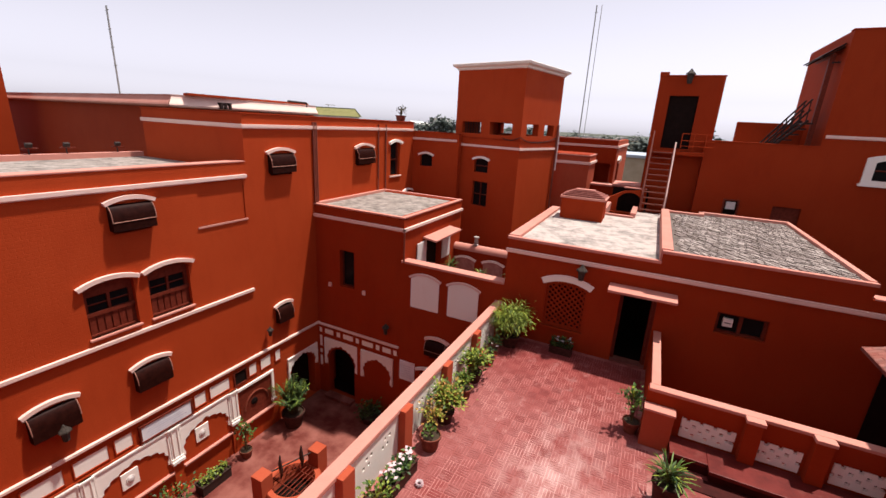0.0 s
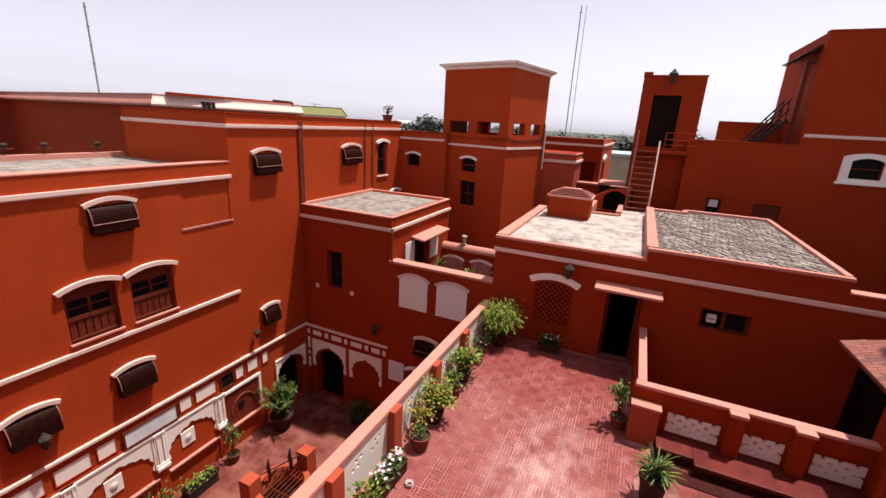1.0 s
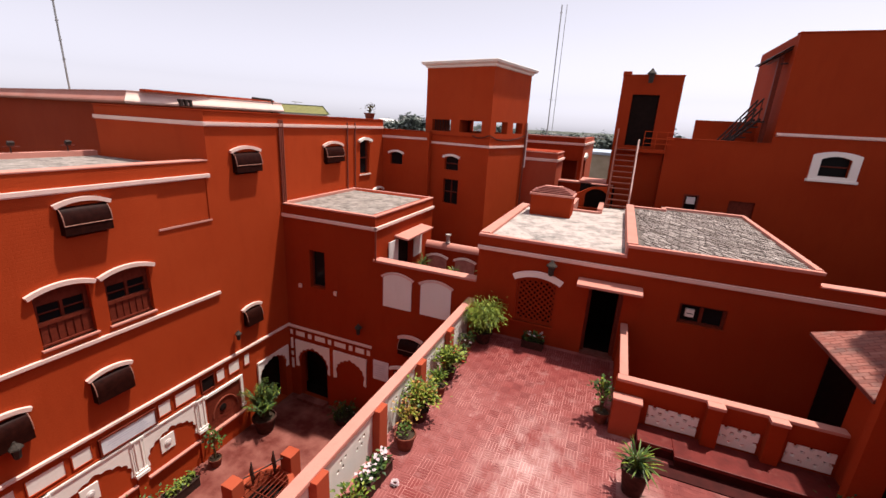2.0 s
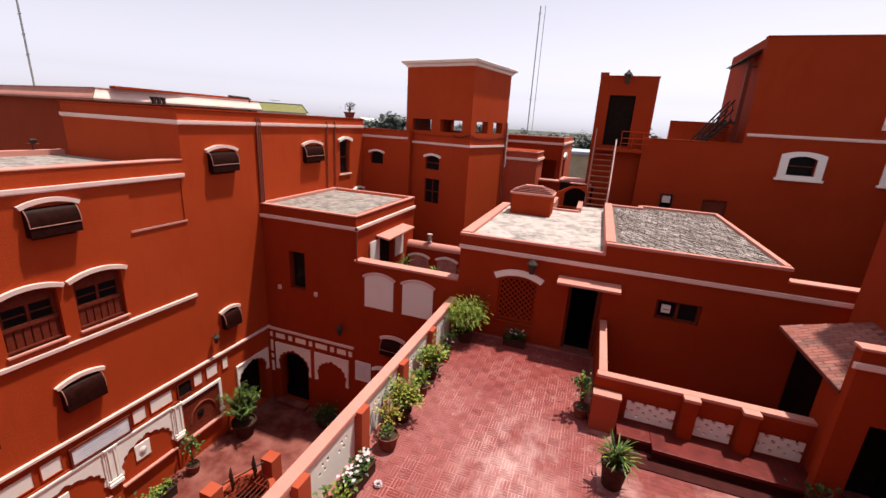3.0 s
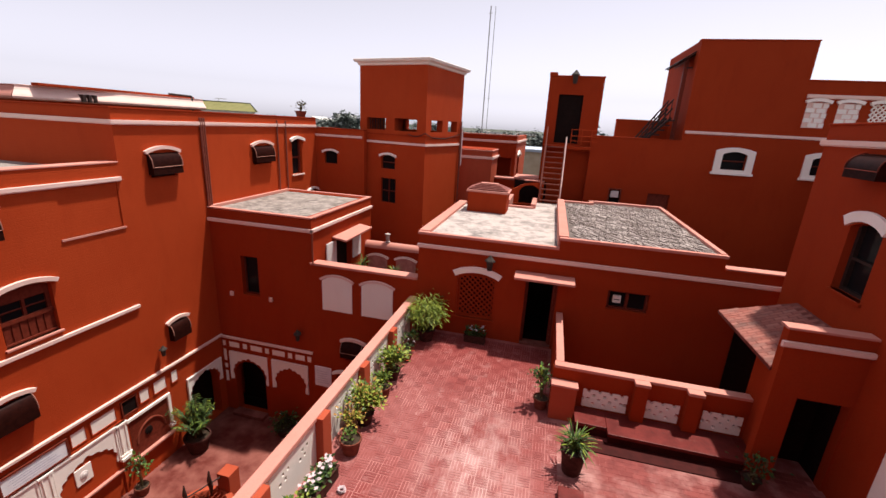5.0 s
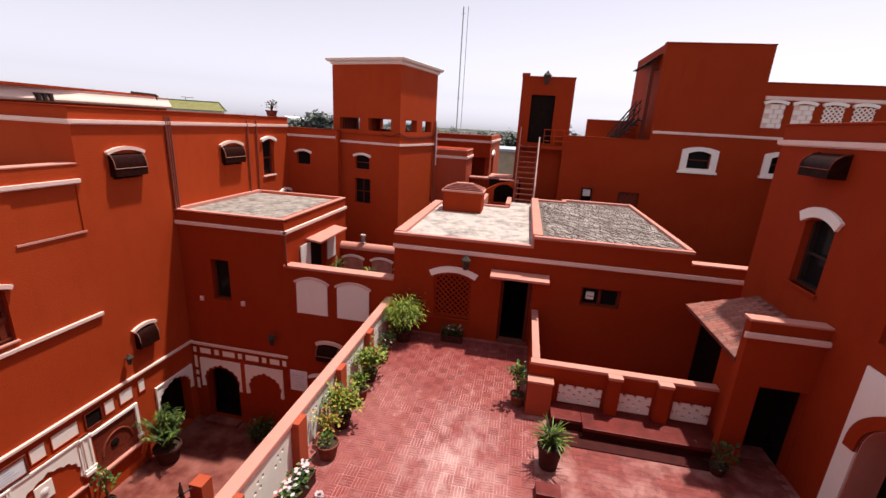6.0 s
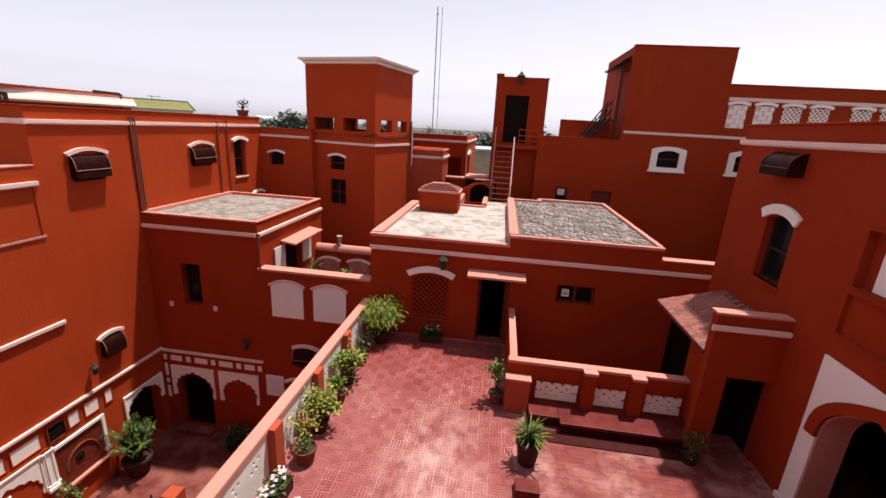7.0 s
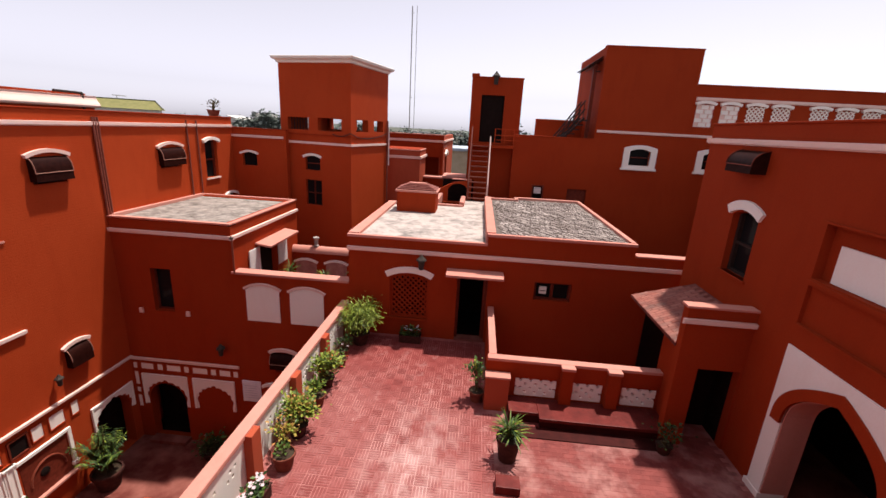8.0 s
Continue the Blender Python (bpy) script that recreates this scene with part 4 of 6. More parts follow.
M_INK = plain("blue_grey_ink", (0.45, 0.47, 0.56), (0.52, 0.54, 0.62), 0.8)
rr = random.Random(4)
for i in range(5):
    z = -2.05 - i * 0.07
    part("text_bar", lboxes(MW, (5.05 + 0.1 * rr.random(), 5.95 + 0.25 * rr.random(), 0.05, 0.053, z - 0.008, z + 0.008)), M_INK, board)
board = thing("notice_board", "white notice board on the courtyard wall", "sign", (-6.9, EY, -3))
part("sheet", lboxes(ME, (-7.23, -6.60, 0.0, 0.03, -2.98, -2.20), bevel=0.004), M_PAPER, board)
for i in range(6):
    z = -2.38 - i * 0.09
    part("text_bar", lboxes(ME, (-7.15, -6.75 + 0.07 * rr.random(), 0.03, 0.033, z - 0.008, z + 0.008)), M_INK, board)

# arcade of the wing
strip(wing, ME, WX, -7.30, -1.73, 0.075, 0.08, M_TRIM)
for a, b in ((-11.04, -10.90), (-10.76, -10.32), (-10.18, -9.99), (-9.85, -9.36), (-9.24, -9.07), (-8.94, -8.42), (-8.30, -8.12), (-8.0, -7.62), (-7.52, -7.36)):
    panel(wing, ME, a, b, -2.12, -1.90)
for z0, z1 in ((-2.75, -2.25), (-3.05, -2.86), (-3.62, -3.16)):
    panel(wing, ME, -11.04, -10.90, z0, z1)
bay(wing, ME, -10.78, -9.16, -2.30, -3.30, -2.55, -3.46, 0.12)
bay(wing, ME, -8.98, -7.52, -2.30, -3.28, -2.58, -3.46, 0.12)
part("rib", lboxes(ME, (-9.15, -8.99, 0.0, 0.05, -3.46, -2.2)), M_RED, wing)
part("step", lboxes(ME, (-10.6, -9.3, 0.0, 0.35, COURT, COURT + 0.14), bevel=0.015), M_CFLOOR, wing, "stone door step")
# Near-black sheet, not a leaf: shade behind the arch put into colour.
part("door_leaf", lboxes(ME, (-11.0, -8.9, -0.9, -0.86, COURT, -2.4)), M_DARK, wing)
w = hooded_window(wing, ME, -6.15, -5.36, -1.55, -1.05, 0.22)
w = part("window", lboxes(ME, (-6.4, -5.7, -0.2, -0.16, -3.4, -2.4)), M_GLASS, wing)
part("arch_trim", lplate(arch_band(-6.5, -5.6, -2.38, 0.12, 0.09), [], 0.0, 0.1, ME), M_WHITE, w)
w = part("window", lboxes(ME, (-9.96, -9.29, -0.24, -0.21, 0.08, 1.52)), M_GLASS, wing, "tall dark window")
part("frame", lboxes(ME, (-9.96, -9.91, -0.21, -0.17, 0.08, 1.52), (-9.34, -9.29, -0.21, -0.17, 0.08, 1.52), (-9.91, -9.34, -0.21, -0.17, 0.08, 0.13), (-9.91, -9.34, -0.21, -0.17, 1.47, 1.52)), M_WOOD, w)
for x in (-10.42, -8.84):
    part("wall_box", lboxes(ME, (x - 0.06, x + 0.06, 0.0, 0.06, -0.02, 0.14), bevel=0.006), M_TRIM, wing, "small pale junction box")
b = rods([((-7.13, EY - 0.07, 1.6), (-7.13, EY - 0.07, 2.64))], 0.03, 10)
part("pipe", b, M_PIPE, wing, "", True)

# roof garden: door with pale shutters, awning, back parapet
MWS = wallspace("+x", -7.2)
# Near-black sheet carries the shade inside this doorway.
d = part("door", lboxes(MWS, (13.28, 14.55, -0.25, -0.2, 0.0, 2.05)), M_DARK, wing, "near-black sheet painted for the shade in the open doorway")
part("shutter", lboxes(MWS, (12.58, 13.26, 0.02, 0.06, 0.1, 2.02), bevel=0.008), M_CURT, d, "pale open door leaf")
part("shutter", lboxes(MWS, (14.6, 15.3, 0.02, 0.06, 0.95, 2.02), bevel=0.008), M_CURT, d, "pale open door leaf")
part("awning", lboxes(MWS @ Matrix.Translation((0, 0, 2.12)) @ Matrix.Rotation(radians(-8), 4, "X"), (13.05, 15.3, 0.0, 0.55, 0.0, 0.07), bevel=0.01), M_COPE, wing, "salmon slab awning")
MG = wallspace("y", 15.9)
gp = thing("parapet", "low red garden parapet with rounded coping and pale arched niche hoods", "parapet", (-5.4, 15.9, 0.0))
part("wall", boxes((-7.2, -3.58, 15.9, 16.12, 0.0, 1.1)), M_REDS, gp)
c = bmesh.new()
prof = [(15.82 + 0.19 - 0.21 * math.cos(i * math.pi / 8), 1.08 + 0.26 * math.sin(i * math.pi / 8)) for i in range(9)]
va = [c.verts.new((-7.2, y, z)) for y, z in prof]
vb = [c.verts.new((-3.58, y, z)) for y, z in prof]
for i in range(8):
    c.faces.new((va[i], vb[i], vb[i + 1], va[i + 1]))
c.faces.new((va[0], vb[0], vb[8], va[8]))
c.faces.new(va)
c.faces.new(vb)
part("coping", c, M_COPE, gp, "rounded salmon coping", True)
for a in (-7.08, -5.82, -4.56):
    part("niche", lplate(arch(a, a + 0.86, 0.12, 0.62, 0.12), [], 0.0, 0.02, MG), M_NICHE, gp, "dull pink blind niche")
    part("arch_trim", lplate(arch_band(a - 0.04, a + 0.90, 0.62, 0.13, 0.09), [], 0.0, 0.07, MG), M_WHITE, gp)
finial = thing("finial", "small grey stone post on the garden wall", "post", (-6.24, 15.98, 1.33))
f = bmesh.new()
lathe(f, [(0.10, 0.0), (0.10, 0.05), (0.06, 0.08), (0.09, 0.2), (0.07, 0.3), (0.12, 0.33), (0.12, 0.38), (0.0, 0.42)], 12, (-6.24, 15.98, 1.33), False)
part("shaft", f, M_SCREED, finial, "", True)

# ---- end wall: screen, door, awning, square window ----
scr = part("screen_frame", lplate(arch(-2.31, -1.15, 0.58, 1.84, 0.14), [arch(-2.25, -1.21, 0.64, 1.82, 0.11)], -0.16, -0.06, ME), M_REDS, end)
lat = bmesh.new()
s0, s1, z0, z1 = -2.28, -1.18, 0.61, 1.93
step = 0.165
for sgn in (1, -1):
    k = -20
    while k < 40:
        pts = []
        cst = k * step
        for u in (s0, s1):
            z = z0 + sgn * (u - s0) + cst
            if z0 <= z <= z1:
                pts.append((u, z))
        for z in (z0, z1):
            u = s0 + sgn * (z - z0 - cst)
            if s0 < u < s1:
                pts.append((u, z))
        if len(pts) >= 2:
            (ua, za), (ub, zb) = pts[0], pts[1]
            rod(lat, (ua, -0.11 - 0.012 * sgn, za), (ub, -0.11 - 0.012 * sgn, zb), 0.030, None, 4)
        k += 1
lat.transform(ME)
part("lattice", lat, M_REDS, scr, "red diagonal lattice")
part("arch_trim", lplate(arch_band(-2.38, -1.08, 1.88, 0.17, 0.18), [], 0.0, 0.05, ME), M_WHITE, end, "pale pink arched hood band")
part("screen_sill", lboxes(ME, (-2.42, -1.14, -0.05, 0.05, 0.52, 0.58), bevel=0.01), M_REDS, end)
part("awning", lboxes(ME @ Matrix.Translation((0, 0, 2.22)) @ Matrix.Rotation(radians(-6), 4, "X"), (-0.62, 1.02, 0.0, 0.50, 0.0, 0.07), bevel=0.012), M_COPE, end, "salmon slab awning over the door")
d = part("door_frame", lboxes(ME, (-0.30, -0.22, -0.22, -0.14, -0.02, 2.05), (0.52, 0.60, -0.22, -0.14, -0.02, 2.05), (-0.22, 0.52, -0.22, -0.14, 1.97, 2.05)), M_WOOD, end)
part("threshold", lboxes(ME, (-0.30, 0.60, -0.3, 0.02, -0.02, 0.03)), M_CFLOOR, end)
part("door_leaf", lboxes(Matrix.Translation((0.5, EY + 0.2, 0)) @ Matrix.Rotation(radians(78), 4, "Z"), (0.0, 0.72, -0.02, 0.02, 0.0, 1.96)), M_WOOD, end, "dark wooden door leaf standing open")
w = part("window", lboxes(ME, (1.95, 3.02, -0.22, -0.18, 1.50, 2.06)), M_GLASS, end, "low dark window with a pale vent box")
part("frame", lboxes(ME, (1.95, 2.02, -0.18, -0.1, 1.50, 2.06), (2.95, 3.02, -0.18, -0.1, 1.50, 2.06), (2.02, 2.95, -0.18, -0.1, 1.50, 1.56), (2.02, 2.95, -0.18, -0.1, 2.0, 2.06), (2.44, 2.52, -0.18, -0.1, 1.56, 2.0), bevel=0.005), M_WOOD, w)
part("vent_box", lboxes(ME, (2.11, 2.32, -0.16, -0.06, 1.69, 1.90), bevel=0.01), M_LIMEW, w, "pale vent box with a dark slot")
part("vent_slot", lboxes(ME, (2.14, 2.29, -0.06, -0.055, 1.78, 1.80)), M_DARK, w)

# chimney-like skylight box, shaft, roof edges
sky_box = thing("skylight", "red roof skylight box with stacked slab cover", "skylight", (-2.25, 16.4, 3.04))
part("body", boxes((-2.96, -1.46, 15.9, 16.9, 3.04, 3.80), bevel=0.02), M_REDS, sky_box)
part("rim", boxes((-3.02, -1.40, 15.84, 16.96, 3.80, 3.88), bevel=0.02), M_COPE, sky_box)
for i in range(5):
    o, z = 0.01 + 0.095 * i, 3.885 + 0.046 * i
    part("slat", boxes((-2.98 + o * 1.1, -1.44 - o * 1.1, 15.88 + o, 16.92 - o, z + 0.02, z + 0.052), bevel=0.008), M_COPE if i == 4 else M_SLAT, sky_box)
    part("spacer", boxes((-2.88 + o * 1.1, -1.54 - o * 1.1, 15.98 + o, 16.82 - o, z - 0.005, z + 0.02)), M_DARK, sky_box)
part("shaft_kerb", boxes((-1.66, -0.49, 17.62, 17.78, 2.90, 3.12), (-0.62, -0.42, 17.78, 19.6, 2.90, 3.22), (-1.66, -1.50, 17.78, 19.6, 2.90, 3.3), bevel=0.015), M_COPE, end, "salmon kerb round the light shaft")
part("shaft_wall", slab([(-1.72, COURT), (-0.2, COURT), (-0.2, 3.92), (-1.05, 3.80), (-1.72, 3.42)], [arch(-1.30, -0.32, 1.5, 3.42, 0.32)], "y", 19.9, 0.2), M_RED, end)
part("coping", boxes((-1.10, -0.2, 19.87, 20.13, 3.92, 3.96)), M_COPE, end)
# Added near-black sheet, stands in for darkness behind the shaft arch.
part("shaft_back", boxes((-1.6, -0.1, 20.6, 20.7, COURT, 3.85)), M_DARK, end)

# ---- iron stair ----
stair = thing("roof_stair", "steep red iron stair with one pale handrail", "stair", (0.1, 20.2, 3.04))
A, B = Vector((0, 19.35, 3.06)), Vector((0, 20.78, 5.60))
for x, top, mat, say in ((-0.34, 1.0, M_RUST, "red painted tube handrail"), (0.54, 0.84, M_TRIM, "pale painted tube handrail")):
    T = A.lerp(B, top)
    foot, head = A + Vector((x, -0.12, 0.75)), T + Vector((x, -0.12, 0.75))
    part("stringer", rods([(A + Vector((x, 0, 0)), B + Vector((x, 0, 0)))], 0.05, 4), M_RUST, stair)
    part("handrail", rods([(A + Vector((x, 0, 0.05)), foot), (foot, head), (head, T + Vector((x, 0, 0)))], 0.028, 8), mat, stair, say, True)
for i in range(11):
    p = A.lerp(B, (i + 0.5) / 11)
    part("tread", boxes((-0.32, 0.52, p.y - 0.11, p.y + 0.11, p.z - 0.02, p.z + 0.02)), M_RUST, stair)
rail = thing("railing", "thin red iron railing of the stair landing", "railing", (1.2, 20.8, 5.56))
for z in (5.80, 6.02, 6.30):
    part("rail", rods([((0.72, 20.8, z), (1.90, 20.8, z))], 0.013, 6), M_RED, rail)
for x in (0.74, 1.2, 1.62):
    part("post", rods([((x, 20.8, 5.56), (x, 20.8, 6.31))], 0.014, 6), M_RED, rail)


def lantern(at, out, scale=1.0, label="dark metal wall lantern"):
    """A small wall lantern on a bracket; out is the way out of the wall."""
    e = thing("wall_lantern", label, "lamp", at, "wall lanterns")
    at, out = Vector(at), Vector(out)
    c = at + out * 0.18 * scale
    part("bracket", rods([(at, at + out * 0.18 * scale + Vector((0, 0, 0.12 * scale)))], 0.014 * scale, 6), M_IRON, e)
    b = bmesh.new()
    lathe(b, [(0.05 * scale, -0.17 * scale), (0.06 * scale, -0.16 * scale), (0.085 * scale, 0.06 * scale), (0.0, 0.06 * scale)], 6, c, False)
    part("glass", b, M_LAMP, e, "dull grey lantern glass")
    b = bmesh.new()
    lathe(b, [(0.13 * scale, 0.06 * scale), (0.12 * scale, 0.09 * scale), (0.05 * scale, 0.16 * scale), (0.02 * scale, 0.21 * scale), (0.0, 0.22 * scale)], 6, c, False)
    part("cap", b, M_LAMP, e)
    return e


lantern((-1.36, EY, 2.44), (0, -1, 0), 1.2)
lantern((WX, 3.40, -0.95), (1, 0, 0), 1.1)
lantern((WX, 9.20, -1.0), (1, 0, 0), 0.9)
lantern((-7.75, EY, -1.05), (0, -1, 0), 1.1)
lantern((0.6, SH, 8.55), (0, -1, 0), 1.5)

# ---- far house: openings, lattice vents, lean-to stair ----
w = part("window", lboxes(MB, (2.78, 3.28, -0.2, -0.16, 3.1, 3.74)), M_DARK, far)
part("vent_box", lboxes(MB, (2.86, 3.20, -0.16, -0.02, 3.36, 3.66), bevel=0.01), M_CURT, w, "pale vent box")
part("frame", lboxes(MB, (2.74, 2.80, -0.1, 0.03, 3.06, 3.78), (3.26, 3.32, -0.1, 0.03, 3.06, 3.78), (2.80, 3.26, -0.1, 0.03, 3.72, 3.78)), M_WOOD, w)
part("door", lboxes(MB, (4.45, 5.38, -0.2, -0.14, 1.6, 3.68)), M_WOOD, far, "dark wooden door")
for i, a in enumerate((9.68, 10.76, 11.86, 12.94, 14.56, 15.64, 16.72, 18.3, 19.4)):
    p = part("vent", lboxes(MB, (a, a + 0.74, 0.0, 0.01, 6.86, 7.84)), M_TRIM if i < 2 else M_REDS, far, "white pierced vent panel")
    g = bmesh.new()
    if i < 2:
        for r in range(5):
            z = 6.88 + r * 0.19
            o = 0.0 if r % 2 else 0.2
            for u in (0.0, 0.37):
                uu = a + (u + o) % 0.74
                box(g, uu, min(uu + 0.3, a + 0.74), 0.01, 0.05, z, z + 0.165)
    else:
        for sgn in (1, -1):
            for k in range(-8, 10):
                pts = []
                cst = k * 0.19
                for u in (0.0, 0.74):
                    z = sgn * u + cst
                    if 0 <= z <= 0.95:
                        pts.append((u, z))
                for z in (0.0, 0.95):
                    u = sgn * (z - cst)
                    if 0 < u < 0.74:
                        pts.append((u, z))
                if len(pts) >= 2:
                    rod(g, (a + pts[0][0], 0.03, 6.88 + pts[0][1]), (a + pts[1][0], 0.03, 6.88 + pts[1][1]), 0.032, None, 4)
    g.transform(MB)
    part("lattice", g, M_WHITE, p)
    part("arch_trim", lplate(arch_band(a - 0.06, a + 0.80, 7.80, 0.08, 0.12), [], 0.0, 0.12, MB), M_WHITE, p)
lean = thing("lean_to", "dark sheet-roofed lean-to over an iron roof stair", "shed", (4.9, 22.5, 6.0))
part("roof_sheet", lboxes(Matrix.Translation((4.76, 0, 9.26)) @ Matrix.Rotation(radians(-35), 4, "Y"), (0.0, 0.74, 21.35, 23.7, 0.0, 0.05)), M_HOOD, lean, "dark sloping sheet roof")
for yy in (21.5, 23.5):
    part("rafter", rods([((4.80, yy, 9.24), (5.37, yy, 9.62))], 0.035, 6), M_IRON, lean)
part("post", boxes((5.06, 5.22, 21.6, 21.76, 5.65, 9.40), bevel=0.01), M_WOOD, lean, "dark red painted post")
part("cross_beam", rods([((5.14, 21.5, 9.36), (5.14, 23.6, 9.36))], 0.05, 6), M_WOOD, lean)
part("lamp_bracket", rods([((5.14, 21.6, 9.1), (5.36, 21.5, 9.1))], 0.03, 6), M_IRON, lean)
for yy in (21.45, 22.3):
    part("handrail", rods([((3.66, yy, 6.02), (4.86, yy, 7.80)), ((3.78, yy, 5.80), (4.88, yy, 7.42))], 0.035, 6), M_IRON, lean)
    for i in range(6):
        q = i / 5
        x, z = 3.75 + 1.08 * q, 6.12 + 1.58 * q
        part("baluster", rods([((x, yy, z - 0.75), (x, yy, z))], 0.02, 6), M_IRON, lean)
    part("stringer", rods([((3.70, yy, 5.68), (4.90, yy, 7.02))], 0.05, 6), M_IRON, lean)
for i in range(6):
    q = (i + 0.5) / 6
    part("tread", boxes((3.85 + 1.05 * q, 4.12 + 1.05 * q, 21.45, 22.3, 5.7 + 1.3 * q, 5.75 + 1.3 * q)), M_IRON, lean)

# ---- east wall window, hood, roof slab bricks ----
w = part("window", lboxes(MR, (8.66, 9.52, -0.26, -0.22, 3.5, 4.95)), M_GLASS, east, "tall dark arched window")
part("frame", lboxes(MR, (8.66, 8.74, -0.22, -0.14, 3.52, 4.85), (9.44, 9.52, -0.22, -0.14, 3.52, 4.85), (8.74, 9.44, -0.22, -0.14, 4.14, 4.19), (8.74, 9.44, -0.22, -0.14, 3.52, 3.58)), M_IRON, w)
part("arch_trim", lplate(arch_band(8.60, 9.60, 4.76, 0.15, 0.20), [], 0.0, 0.06, MR), M_WHITE, w)
part("sill", lboxes(MR, (8.60, 9.58, -0.1, 0.04, 3.46, 3.52), bevel=0.008), M_REDS, w)
hooded_window(east, MR, 8.80, 9.72, 5.66, 6.10, 0.30, False)

# ---- terrace: bench, pierced panels ----
part("bench_seat", boxes((1.80, 4.345, 7.98, PY + 0.12, 0.17, 0.25), (1.145, 1.80, 8.16, PY + 0.12, 0.17, 0.25), (4.345, 4.545, PF + 0.21, PY + 0.12, 0.17, 0.25), bevel=0.015), M_SEAT, bench, "worn red cement bench seat")
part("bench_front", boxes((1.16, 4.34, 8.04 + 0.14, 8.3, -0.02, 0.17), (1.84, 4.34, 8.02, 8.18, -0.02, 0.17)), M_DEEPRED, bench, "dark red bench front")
# Nothing raised here: a flush strip painted dark for the floor shadow.
part("plinth", boxes((1.20, 4.34, 7.66, 8.02, -0.02, 0.008), bevel=0.004), M_DEEPRED, bench, "flush dark red strip standing in for shadow at the bench foot")
MQ = wallspace("y", PY + 0.14)


def pierced(u0, u1, z0, z1, n, hole=0.072):
    """A panel outline with notches along its top and sides, and three staggered rows of holes."""
    w, h = (u1 - u0) / n, (z1 - z0)
    t = hole
    pts = [(u0, z0), (u1, z0)]
    for zc in (z0 + h * 0.46,):
        pts += [(u1, zc - t / 2), (u1 - t, zc - t / 2), (u1 - t, zc + t / 2), (u1, zc + t / 2)]
    pts += [(u1, z1)]
    for i in range(n):
        c = u1 - w * (i + 0.5)
        pts += [(c + t / 2, z1), (c + t / 2, z1 - t * 0.9), (c - t / 2, z1 - t * 0.9), (c - t / 2, z1)]
    pts += [(u0, z1)]
    for zc in (z0 + h * 0.46,):
        pts += [(u0, zc + t / 2), (u0 + t * 0.6, zc + t / 2), (u0 + t * 0.6, zc - t / 2), (u0, zc - t / 2)]
    holes = []
    for f, first in ((0.21, 1.0), (0.46, 0.5), (0.70, 1.0)):
        for i in range(n):
            c = u0 + w * (first + i)
            if u0 + t < c < u1 - t * 1.6:
                holes.append(rect(c - t / 2, c + t / 2, z0 + h * f - t / 2, z0 + h * f + t / 2))
    return pts, holes


for a, b in PANELS:
    pts, hl = pierced(a + 0.004, b - 0.004, 0.284, 0.716, 4 if b - a > 0.9 else 3)
    part("pierced_panel", lplate(pts, hl, -0.06, 0.02, MQ), M_WHITE, bench, "white pierced panel")
for a in (2.30, 3.33):
    part("pier", boxes((a, a + 0.27, PY - 0.06, PY + 0.14, 0.25, 1.12), bevel=0.012), M_REDS, bench)
    part("pier_cap", boxes((a - 0.02, a + 0.29, PY - 0.08, PY + 0.108, 1.12, 1.19), bevel=0.012), M_COPE, bench)
part("end_pier_cap", boxes((0.58, 1.16, PY - 0.17, PY + 0.10, 0.82, 0.87), bevel=0.012), M_COPE, bench)
kerb = tagged(part("kerb_block", boxes((0.80, 1.24, 6.12, 6.42, -0.02, 0.15), bevel=0.015), M_SEAT), "low red cement kerb block on the terrace", "kerb")

# ---- well in the courtyard ----
well = thing("well", "round red masonry well with piers and iron grate", "well", (-7.95, 7.1, COURT))
b = bmesh.new()
lathe(b, [(0.80, 0.0), (0.80, 0.78), (0.76, 0.84), (0.62, 0.84), (0.58, 0.78), (0.58, 0.3)], 32, (-7.95, 7.1, COURT), False)
part("curb", b, M_POST, well, "salmon plastered ring", True)
b = bmesh.new()
lathe(b, [(0.58, 0.3), (0.0, 0.3)], 24, (-7.95, 7.1, COURT), False)
part("water", b, M_DARK, well)
for i in range(9):
    u = -0.52 + i * 0.13
    h = math.sqrt(max(0.01, 0.60**2 - u * u))
    part("grate_bar", rods([((-7.95 + u, 7.1 - h, COURT + 0.85), (-7.95 + u, 7.1 + h, COURT + 0.85))], 0.016, 6), M_WOOD, well)
for u in (-0.3, 0.3):
    part("grate_cross_bar", rods([((-7.95 - 0.5, 7.1 + u, COURT + 0.87), (-7.95 + 0.5, 7.1 + u, COURT + 0.87))], 0.016, 6), M_WOOD, well)
for x, y in ((-8.42, 6.42), (-7.80, 7.95)):
    part("pier", boxes((x - 0.20, x + 0.20, y - 0.20, y + 0.20, COURT, COURT + 1.38), bevel=0.015), M_POST, well)
part("axle", rods([((-8.42, 6.42, COURT + 1.30), (-7.80, 7.95, COURT + 1.30))], 0.02, 8), M_IRON, well)
ax = Vector((0.62, 1.53, 0)).normalized()
side = Vector((ax.y, -ax.x, 0))
